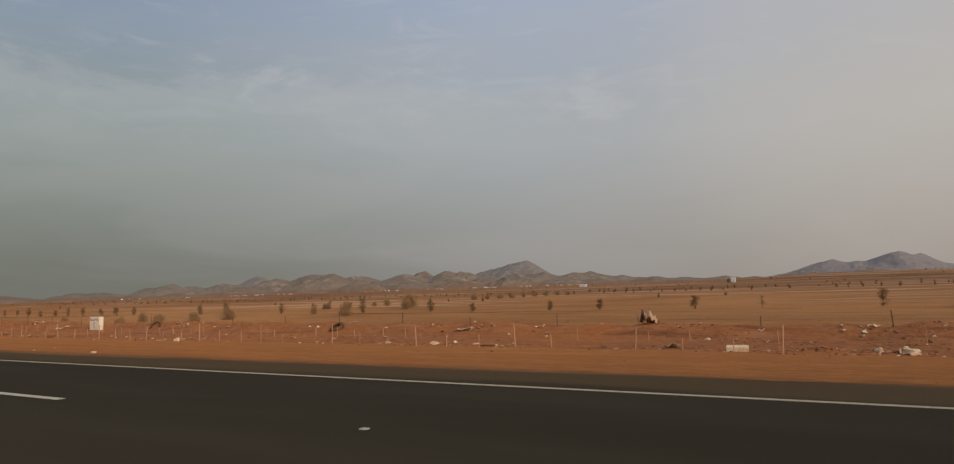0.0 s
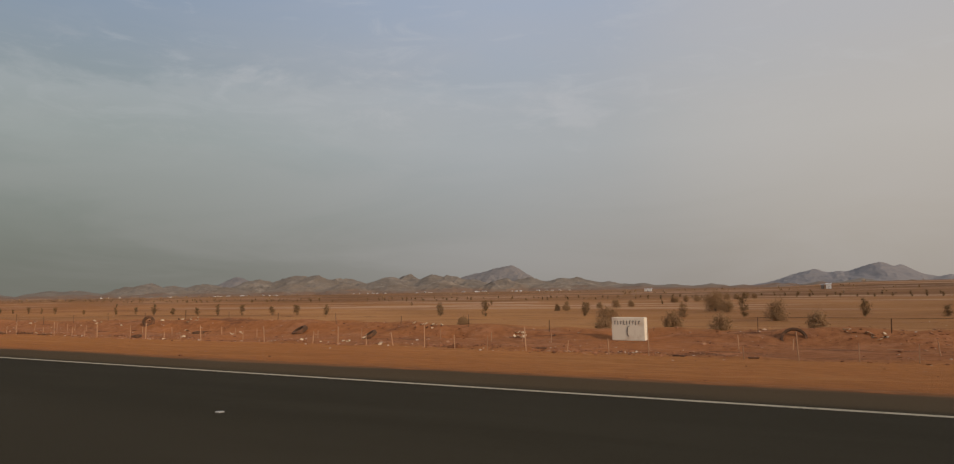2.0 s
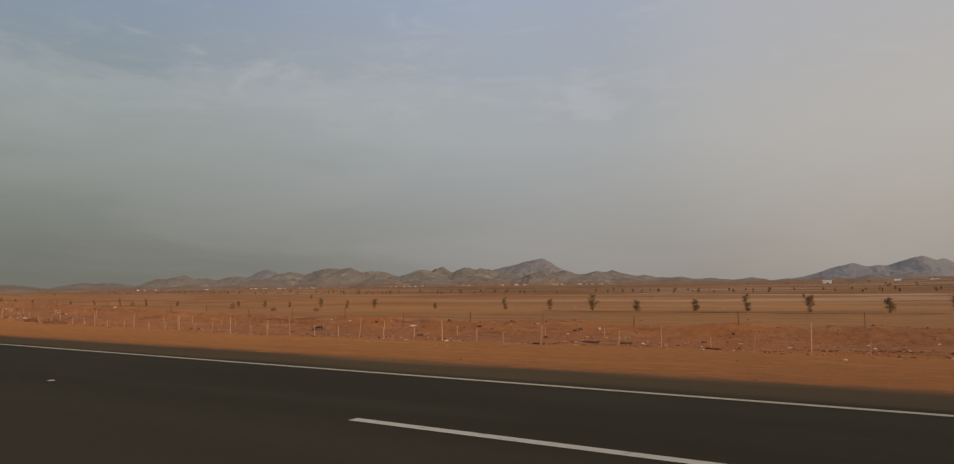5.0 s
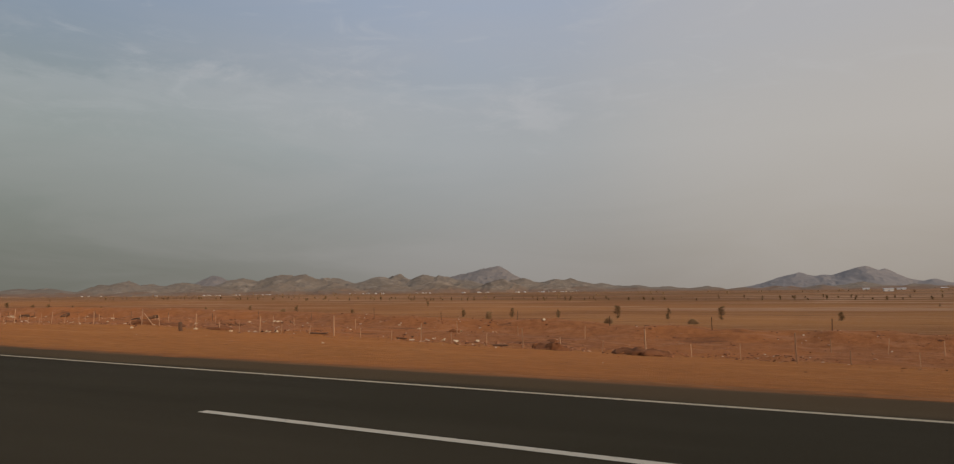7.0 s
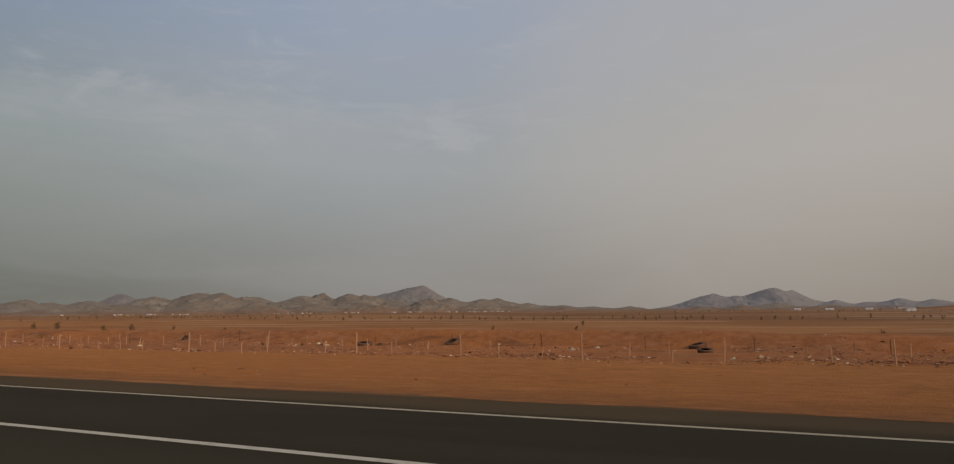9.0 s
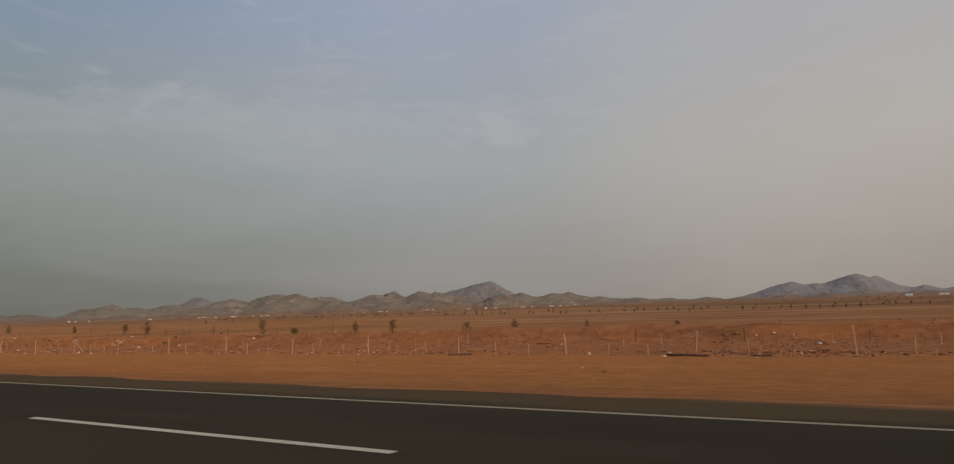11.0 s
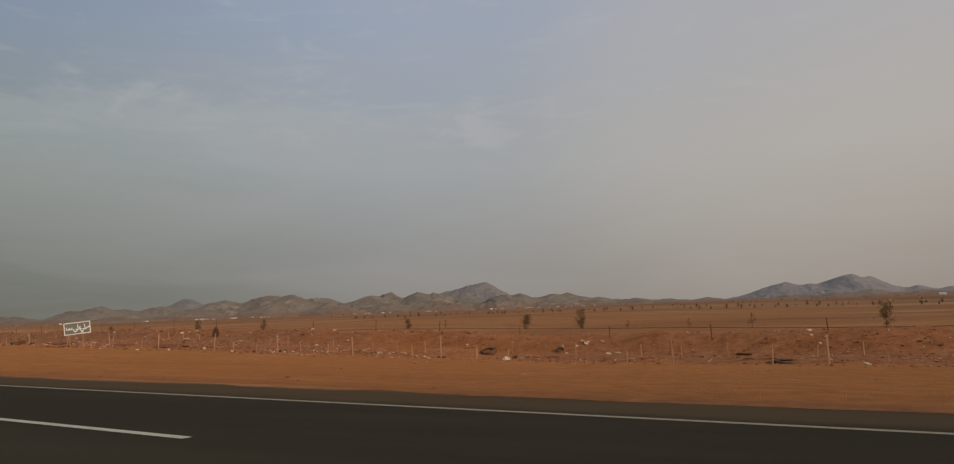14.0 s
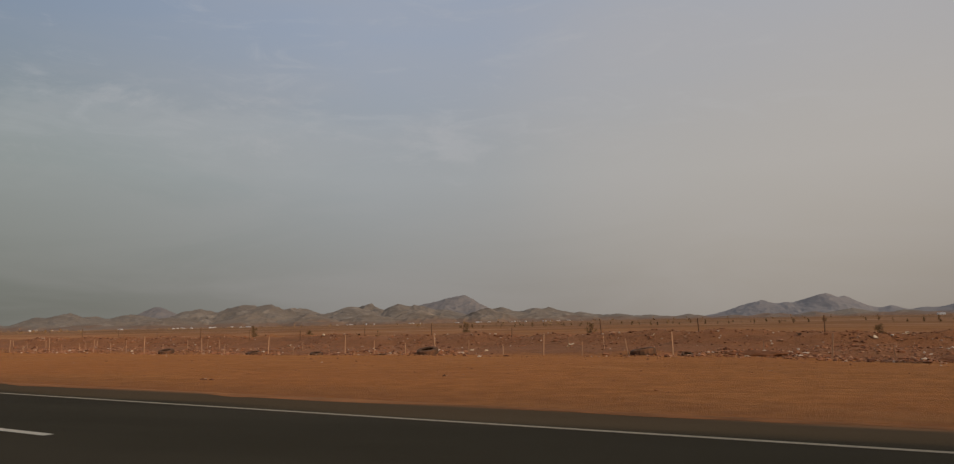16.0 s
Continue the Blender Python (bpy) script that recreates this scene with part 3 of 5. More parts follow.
def build_road():
    strip("road", [-9.0, -6.0, -3.0, 0.0, 2.0, 4.0, 6.0, 8.0, 9.0, ASPHALT_TO, ASPHALT_TO + 0.12], -1100, 500, 4.0, 0.0, MAT_ASPHALT, "dark worn asphalt carriageway with a dusty shoulder", "road", 0.18)
    strip("edge_line", [EDGE - 0.058, EDGE + 0.058], -1100, 500, 2.0, 0.004, MAT_EDGE_LINE, "faded cream painted line along the carriageway's edge", "road marking")
    # sand blown over the asphalt's edge
    ss = np.arange(-1000, 300, 0.4)
    more = 0.8 + 0.6 * ramp(-ss, 240, 300)
    reach = 0.04 + more * 0.30 * np.clip(grain(ss, ss * 0, 2.6, 15) - 0.35, 0, 1) + 0.22 * np.clip(grain(ss, ss * 0, 0.9, 16) - 0.4, 0, 1) + 0.12 * np.clip(grain(ss, ss * 0, 19, 17) - 0.55, 0, 1)
    verts, lats = [], []
    for s, r in zip(ss, reach):
        for lat, z in ((ASPHALT_TO - r, 0.0045), (ASPHALT_TO - r * 0.45, 0.006), (ASPHALT_TO + 0.14, 0.0045), (ASPHALT_TO + 0.5, -0.12)):
            verts.append(W(s, lat, z))
            lats.append(lat)
    me = raw_mesh("sand_drift", verts, grid_faces(len(ss), 4), (("lat", lats),))
    me.materials.append(MAT_DRIFT)
    tagged(new("sand_drift", me), "thin ragged drift of red sand over the asphalt's edge", "sand", kind="structure")
    bm = bmesh.new()
    n = 6
    rows = []
    for k in range(n + 1):
        s = -DASH_LONG * k / n
        rows.append([bm.verts.new((s, w, 0)) for w in (-0.068, 0.068)])
    for a, b in zip(rows, rows[1:]):
        bm.faces.new((a[0], a[1], b[1], b[0]))
    bmesh.ops.recalc_face_normals(bm, faces=bm.faces)
    me = mesh_of(bm, "lane_dash")
    me.materials.append(MAT_DASH)
    if me.polygons[0].normal.z < 0:
        me.flip_normals()
    sm = bmesh.new()
    box(sm, (0.075, 0.075, 0.013), (0, 0, 0.007), bevel=0.004)
    stud_me = mesh_of(sm, "road_stud")
    stud_me.materials.append(MAT_STUD)
    for k in range(-4, 40):
        s = DASH_FIRST - k * DASH_STEP
        ob = tagged(new("lane_dash", me), "worn white painted lane dash on dark asphalt", "road marking", "lane dashes", "structure")
        ob.matrix_world = place(s, EDGE - LANE, 0.005)
        st = tagged(new("road_stud", stud_me), "small white reflective stud between lane dashes", "road stud", "road studs")
        st.matrix_world = place(s + 5.28, EDGE - LANE, 0.0)


build_ground()
build_road()


# ---- mountains ----
EYE_MID = (-278.0, 12.0)


def build_range(name, label, hills, dist, az_from, az_to, material, seed, sharp=1.3, depth=380, scatter=110, gully=0.62, rough=0.17, spread=0.74):
    """Hills: bearing, angle of the top, reach to the left and right, all in degrees; each one a worn cone."""
    az = np.radians(np.arange(az_from, az_to, 0.05))
    r = dist + np.linspace(-depth * 1.25 - scatter, (depth + scatter) * 0.6, 104)
    a, rr = np.meshgrid(az, r, indexing="ij")
    x, y = EYE_MID[0] + rr * np.sin(a), EYE_MID[1] + rr * np.cos(a)
    x2, y2 = x + (grain(x, y, 130, seed + 7) - 0.5) * 90, y + (grain(x, y, 130, seed + 8) - 0.5) * 90
    spur = 0
    for size, amp, sd in ((190, 0.36, 1), (90, 0.28, 2), (44, 0.21, 3), (22, 0.15, 4)):
        spur = spur + amp * np.abs(2 * grain(x2, y2, size, seed + sd) - 1)
    deg = np.degrees(a)
    total = np.zeros_like(x)
    rng = random.Random(seed)
    for b, angle, wl, wr in hills:
        d = dist + rng.uniform(-scatter, scatter)
        side = np.where(deg < b, (b - deg) / wl, (deg - b) / wr) * spread
        away = np.where(rr < d, (d - rr) / depth, (rr - d) / (depth * 0.6))
        u = np.hypot(side, away)
        u = np.clip(u * (1 + gully * (spur - 0.42) * ramp(u, 0.0, 0.45)), 0, 1)
        round_top = np.sqrt(u * u + 0.012) - 0.11
        bell = np.maximum((1 - np.clip(round_top, 0, 1)) ** sharp - 0.085, 0) / 0.915
        total = total + (d * math.tan(radians(angle)) * bell) ** 7
    h = total ** (1 / 7.0)
    crag = (1 - np.abs(2 * grain(x2, y2, 62, seed + 11) - 1)) * 0.5 + (1 - np.abs(2 * grain(x2, y2, 30, seed + 12) - 1)) * 0.3 + grain(x, y, 15, seed + 13) * 0.2
    h = h * (1 + rough * (crag - 0.55)) + np.minimum(h, 14) * 0.5 * (crag - 0.5)
    z = h - 3 + np.interp(rr, [1700, 2600, 5000], [4, 6, 8]) - 30 * (1 - ramp(h, 0.0, 2.5))
    me = raw_mesh(name, np.stack([x.ravel(), y.ravel(), z.ravel()], 1).tolist(), grid_faces(len(az), len(r)))
    me.materials.append(material)
    me.polygons.foreach_set("use_smooth", [True] * len(me.polygons))
    tagged(new(name, me), label, "mountain")


build_range("rocky_hills", "low brown rocky hills at the plain's far side", [
    (-63.5, 0.50, 3, 3), (-58.9, 0.58, 2.6, 2.2), (-57.2, 0.56, 2.5, 3.2), (-54.0, 0.80, 1.9, 3), (-52.35, 1.08, 2.6, 2.6), (-50.8, 0.88, 2.2, 2.4), (-48.4, 0.96, 3.6, 3.6),
    (-45.2, 1.10, 2.6, 2.5), (-44.3, 1.26, 2.4, 3.4), (-41.1, 1.56, 4.2, 3.6), (-39.9, 1.52, 3, 3.2), (-38.1, 1.24, 3, 2.5), (-37.2, 1.22, 2.5, 3), (-33.9, 1.34, 3.4, 3),
    (-32.5, 1.51, 2.8, 2.6), (-30.5, 1.46, 2.2, 2.6), (-29.1, 1.36, 2.2, 4), (-27.0, 1.05, 3, 3)],
    3350, -69, -23, MAT_ROCK_NEAR, 21)
build_range("rocky_hills", "low brown rocky hills with pale scree at the plain's end", [
    (-22.6, 1.10, 3.6, 3.6), (-20.0, 1.05, 2.5, 2.5), (-19.0, 1.06, 2.5, 3), (-16.4, 0.72, 2.4, 2.6), (-13.9, 0.52, 2.4, 2.6), (-11.5, 0.38, 3, 3), (-8.5, 0.40, 2, 1.7)],
    3500, -27, -5, MAT_ROCK_NEAR, 31)
build_range("rocky_hills", "tan stony foothills below the higher hills", [
    (-50.0, 0.52, 4, 4), (-46.8, 0.70, 3.2, 3.2), (-41.4, 0.90, 3, 3.2), (-37.4, 0.85, 2.6, 2.8), (-33.0, 0.78, 3, 3), (-29.3, 1.08, 2.8, 2.8), (-24.5, 1.12, 2.2, 3.2), (-20.4, 0.66, 3, 3), (-17.6, 0.5, 3, 3)],
    2980, -55, -14, MAT_ROCK_TAN, 61, 1.3, 260, 50)
build_range("rocky_hills", "low dark stony knolls under the hazy ridge", [
    (-5.8, 0.26, 2.0, 2.0), (-3.2, 0.34, 2.4, 2.2), (-0.4, 0.44, 1.8, 1.6), (1.95, 0.53, 2.4, 2.6), (5.4, 0.36, 2.6, 3.0)],
    3100, -8.5, 9, MAT_ROCK_NEAR, 71, 1.3, 200, 40)
build_range("mountain_ridge", "pointed mountain ridge, greyed by haze, standing over the hills", [
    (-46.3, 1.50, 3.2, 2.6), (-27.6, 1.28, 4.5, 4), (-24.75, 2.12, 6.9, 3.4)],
    4150, -52, -20, MAT_ROCK_FAR_HAZE, 41, 1.1, 480, 0, 0.4, 0.08, 0.95)
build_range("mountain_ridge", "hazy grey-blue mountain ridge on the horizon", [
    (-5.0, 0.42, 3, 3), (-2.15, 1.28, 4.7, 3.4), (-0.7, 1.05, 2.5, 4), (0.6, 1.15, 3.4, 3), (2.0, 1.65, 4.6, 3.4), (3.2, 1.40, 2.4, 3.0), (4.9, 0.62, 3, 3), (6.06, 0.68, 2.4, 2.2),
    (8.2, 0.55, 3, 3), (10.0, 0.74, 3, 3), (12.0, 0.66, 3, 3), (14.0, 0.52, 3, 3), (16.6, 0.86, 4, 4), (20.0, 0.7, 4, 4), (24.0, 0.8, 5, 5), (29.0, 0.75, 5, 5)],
    4600, -9, 35, MAT_ROCK_BLUE_HAZE, 51, 1.15, 480, 60, 0.28, 0.045, 1.06)


# ---- fences ----
def post_mesh(name, height, width, seed):
    """An angle-iron stake with worn edges and a bent top."""
    rng = random.Random(seed)
    bm = bmesh.new()
    t = width * 0.3
    outline = [(-width / 2, -width / 2), (width / 2, -width / 2), (width / 2, -width / 2 + t), (-width / 2 + t, -width / 2 + t), (-width / 2 + t, width / 2), (-width / 2, width / 2)]
    rings = []
    lean = (rng.uniform(-0.02, 0.02), rng.uniform(-0.02, 0.02))
    for z in (-0.35, height * 0.5, height - 0.03, height):
        k = 1.0 if z < height else 0.86
        rings.append([bm.verts.new((x * k + lean[0] * z, y * k + lean[1] * z, z)) for x, y in outline])
    for low, up in zip(rings, rings[1:]):
        for i in range(6):
            bm.faces.new((low[i], low[(i + 1) % 6], up[(i + 1) % 6], up[i]))
    bm.faces.new(rings[-1])
    return mesh_of(bm, name)


def post_stations():
    marks = [(47.2, -21.6, 9), (-21.6, -158.5, 18), (-158.5, -172.3, 2), (-172.3, -202.8, 4), (-202.8, -271.6, 9), (-271.6, -294.9, 3), (-294.9, -394.0, 13), (-394.0, -462.2, 9), (-462.2, -584.7, 16), (-584.7, -653.5, 9)]
    out = []
    for a, b, n in marks:
        for k in range(n * 3):
            out.append((a + (b - a) * k / (n * 3), k % 3 == 0))
    return out


def build_fences():
    rng = random.Random(11)
    tall = [post_mesh("post", h, 0.064, i) for i, h in enumerate((1.22, 1.34, 1.42))]
    short = [post_mesh("post", h, 0.046, 5 + i) for i, h in enumerate((0.66, 0.78, 0.88))]
    dark = [post_mesh("post", h, 0.050, 9 + i) for i, h in enumerate((0.75, 0.9, 1.05))]
    for me in tall + short:
        me.materials.append(MAT_POST)
    for me in dark:
        me.materials.append(MAT_POST_DARK)
    fence = thing("stake_fence", "row of pale weathered stakes along the bank's foot", "fence", Matrix.Translation(W(-280, FENCE, -2)))
    upper = thing("stake_fence", "row of short pale stakes on the bank's shelf", "fence", Matrix.Translation(W(-280, 45, -2)))
    field = thing("stake_fence", "row of dark rusted stakes on the bank's crest", "fence", Matrix.Translation(W(-280, 51, -2)))

    def stand(me, owner, s, lat, lean):
        ob = new("post", me)
        ob.parent = owner
        m = place(s, lat, gz(s, lat), rng.uniform(0, 360), (rng.gauss(0, lean), rng.gauss(0, lean)))
        ob.matrix_basis = owner.matrix_world.inverted() @ m
        return ob

    for s, high in post_stations():
        if high:
            stand(rng.choice(tall), fence, s, FENCE, 2.6)
        elif rng.random() < 0.85:
            stand(rng.choice(short), fence, s + rng.uniform(-0.2, 0.2), FENCE + rng.uniform(-0.1, 0.3), 3.5)
        if rng.random() < 0.55:
            stand(rng.choice(short), upper, s - 1.5 + rng.uniform(-0.25, 0.25), 45.4 + rng.uniform(-0.3, 0.3), 3.0)
    for k in range(-13, 78):
        s = -56.0 - 7.686 * k + rng.uniform(-0.3, 0.3)
        stand(rng.choice(dark), field, s, 50.9, 2.0)
    # two raking struts lean on the fence
    for s, away in ((-302.0, 1.35), (-454.2, 1.45)):
        bm = bmesh.new()
        tube(bm, [(0, 0, 1.02), (away * 0.5, 0.03, 0.5), (away, 0.05, -0.04)], [0.036, 0.04, 0.042], 7)
        lone("fence_strut", bm, MAT_POST, "pale timber strut leaning against a fence stake", "strut", place(s, FENCE - 0.1, gz(s + away, FENCE)))


build_fences()


# ---- the whitewashed block ----
def build_block():
    s, lat = -87.35, 48.95
    m = place(s, lat, -2.06, -4)
    owner = thing("concrete_block", "large whitewashed concrete block with black painted marks, on the bank", "block", m)
    bm = bmesh.new()
    box(bm, (2.46, 0.52, 1.62), (0, 0, 0.69), bevel=0.05)
    bmesh.ops.subdivide_edges(bm, edges=bm.edges, cuts=1)
    for v in bm.verts:
        v.co += Vector((noise.noise(v.co * 2.1), noise.noise(v.co * 2.1 + Vector((5, 0, 0))), noise.noise(v.co * 2.1 + Vector((0, 7, 0))))) * 0.03
    part("body", bm, MAT_PLASTER, owner)
    rng = random.Random(4)
    bm = bmesh.new()
    for k in range(9):
        x = -0.98 + k * 0.225
        h = 0.26 + rng.uniform(-0.03, 0.03)
        box(bm, (0.035, 0.02, h), (x, -0.275, 1.14 + rng.uniform(-0.02, 0.02)))
        if k % 3 != 1:
            box(bm, (0.12, 0.02, 0.034), (x + 0.045, -0.277, 1.14 + h * 0.42 * rng.choice((-1, 1))))
    part("painted_marks", bm, MAT_INK, owner, "row of black painted bars")
    bm = bmesh.new()
    tube(bm, [(0.12, -0.275, 0.92), (0.0, -0.277, 0.85), (-0.06, -0.279, 0.6), (-0.05, -0.279, 0.32), (0.06, -0.275, 0.18)], [0.02, 0.03, 0.034, 0.032, 0.02], 6)
    part("painted_stroke", bm, MAT_INK, owner, "bent black painted stroke")


build_block()


# ---- tyres ----
def tyre_mesh(radius, width, seed):
    rng = random.Random(seed)
    bm = bmesh.new()
    rim = radius * (0.58 if width > 0.2 else 0.76)
    half = width / 2
    section = [(rim, -half * 0.72), (rim * 1.06, -half * 0.98), (radius * 0.86, -half), (radius * 0.97, -half * 0.84), (radius, -half * 0.5), (radius, half * 0.5), (radius * 0.97, half * 0.84), (radius * 0.86, half), (rim * 1.06, half * 0.98), (rim, half * 0.72), (rim * 1.12, half * 0.6), (radius * 0.88, half * 0.7), (radius * 0.88, -half * 0.7), (rim * 1.12, -half * 0.6)]
    n, k = 40, len(section)
    sag = rng.uniform(0.02, 0.07)
    rings = []
    for i in range(n):
        a = math.tau * i / n
        ring = []
        for j, (r, z) in enumerate(section):
            if j in (4, 5) and i % 2:
                r *= 0.965
            q = 1 + sag * math.cos(2 * a)
            ring.append(bm.verts.new((r * q * math.cos(a), r * math.sin(a), z)))
        rings.append(ring)
    for i in range(n):
        for j in range(k):
            bm.faces.new((rings[i][j], rings[(i + 1) % n][j], rings[(i + 1) % n][(j + 1) % k], rings[i][(j + 1) % k]))
    bmesh.ops.recalc_face_normals(bm, faces=bm.faces)
    me = mesh_of(bm, "tyre")
    me.materials.append(MAT_TYRE)
    return me


def build_tyres():
    big = [tyre_mesh(0.62, 0.34, 1), tyre_mesh(0.56, 0.30, 2), tyre_mesh(0.50, 0.26, 3)]
    big.append(tyre_mesh(0.46, 0.15, 6))
    slim = tyre_mesh(0.80, 0.16, 4)
    flat = "dusty black lorry tyre lying flat on the bank"
    lean = "dusty black lorry tyre leaning on the bank's slope"
    stand = "worn black tyre leaning on the bank's crest"
    rows = [
        (-46.9, 49.2, 0, 30, 1.1, lean), (-119.9, 48.7, 0, 30, 1.22, lean), (-109.5, 46.7, 0, 34, 1.0, lean),
        (-133.6, 48.7, 3, 16, 1.0, flat), (-133.1, 47.3, 0, 4, 0.9, flat), (-132.6, 40.3, 2, 10, 0.9, flat), (-225.6, 48.0, 1, 14, 1.1, flat), (-198.9, 50.4, 2, 14, 0.8, flat),
        (-321.2, 51.4, 0, 14, 1.0, flat), (-320.3, 48.8, 2, 12, 1.0, flat), (-340.6, 51.2, 0, 26, 1.0, lean), (-348.2, 49.7, 0, 9, 1.02, flat), (-346.9, 49.9, 2, 20, 0.7, lean),
        (-372.3, 52.2, 2, 60, 0.9, lean), (-518.5, 48.5, 0, 18, 1.05, flat), (-494.9, 38.8, 0, 4, 0.9, flat), (-512.3, 48.7, 2, 60, 0.6, lean),
        (-570.9, 37.9, 0, 8, 1.1, flat), (-568.6, 38.2, 2, 24, 0.6, lean), (-584.9, 37.7, 0, 12, 1.1, flat), (-594.5, 37.7, 2, 8, 0.9, flat), (-601.0, 37.8, 1, 10, 0.9, flat), (-611.5, 37.8, 0, 10, 1.0, flat)]
    rng = random.Random(8)
    for s, lat, kind, tip, size, label in rows:
        ob = tagged(new("tyre", big[kind]), label, "tyre", "dumped tyres")
        r, w = (0.62, 0.56, 0.50, 0.46)[kind] * size, (0.34, 0.30, 0.26, 0.15)[kind] * size
        slope = math.atan(gz(s, lat + 0.5) - gz(s, lat - 0.5))
        z = gz(s, lat) + w / 2 * math.cos(radians(tip)) + r * max(0.0, math.sin(radians(tip) - slope)) * 0.66 - (0.10 if label == flat else 0.11)
        ob.matrix_world = place(s, lat, z, rng.uniform(-40, 40), (tip, rng.uniform(-6, 6))) @ Matrix.Scale(size, 4)
    me = tyre_mesh(0.64, 0.32, 9)
    ob = tagged(new("tyre", me), "dusty brown lorry tyre standing against the bank", "tyre", "dumped tyres")
    ob.matrix_world = place(-145.1, 49.5, -1.24, 34, (74, 0))
    ob = tagged(new("tyre", slim), stand, "tyre", "dumped tyres")
    ob.matrix_world = place(-76.6, 49.9, -1.92, 6, (58, 0))


build_tyres()


# ---- litter ----
def crumple(bm, amount, freq, seed):
    off = Vector((seed * 3.7, seed * 1.3, seed * 2.9))
    for v in bm.verts:
        n = Vector((noise.noise(v.co * freq + off), noise.noise(v.co * freq + off + Vector((9, 0, 0))), noise.noise(v.co * freq + off + Vector((0, 9, 0)))))
        v.co += n * amount


def bag_mesh(size, seed, squash=0.55):
    bm = bmesh.new()
    bmesh.ops.create_icosphere(bm, subdivisions=3, radius=0.5)
    crumple(bm, 0.40, 2.2, seed)
    crumple(bm, 0.20, 5.0, seed + 3)
    for v in bm.verts:
        v.co.z = max(v.co.z * squash, -0.16)
        v.co *= size
    return bm


def sheet_mesh(lx, ly, seed, lift=0.2):
    bm = bmesh.new()
    bmesh.ops.create_grid(bm, x_segments=14, y_segments=10, size=0.5)
    for v in bm.verts:
        v.co.x *= lx
        v.co.y *= ly
        v.co.z = abs(noise.noise(Vector((v.co.x * 2.3, v.co.y * 2.3, seed)))) * lift * 1.6 + noise.noise(Vector((v.co.x * 7, v.co.y * 7, seed))) * lift * 0.25
    bmesh.ops.solidify(bm, geom=bm.faces[:], thickness=0.015)
    return bm


def plank_mesh(long, wide, thick, seed):
    bm = bmesh.new()
    box(bm, (long, wide, thick), (0, 0, thick / 2), bevel=thick * 0.2)
    bmesh.ops.subdivide_edges(bm, edges=[e for e in bm.edges if e.calc_length() > long * 0.5], cuts=5)
    crumple(bm, thick * 0.5, 1.2, seed)
    return bm


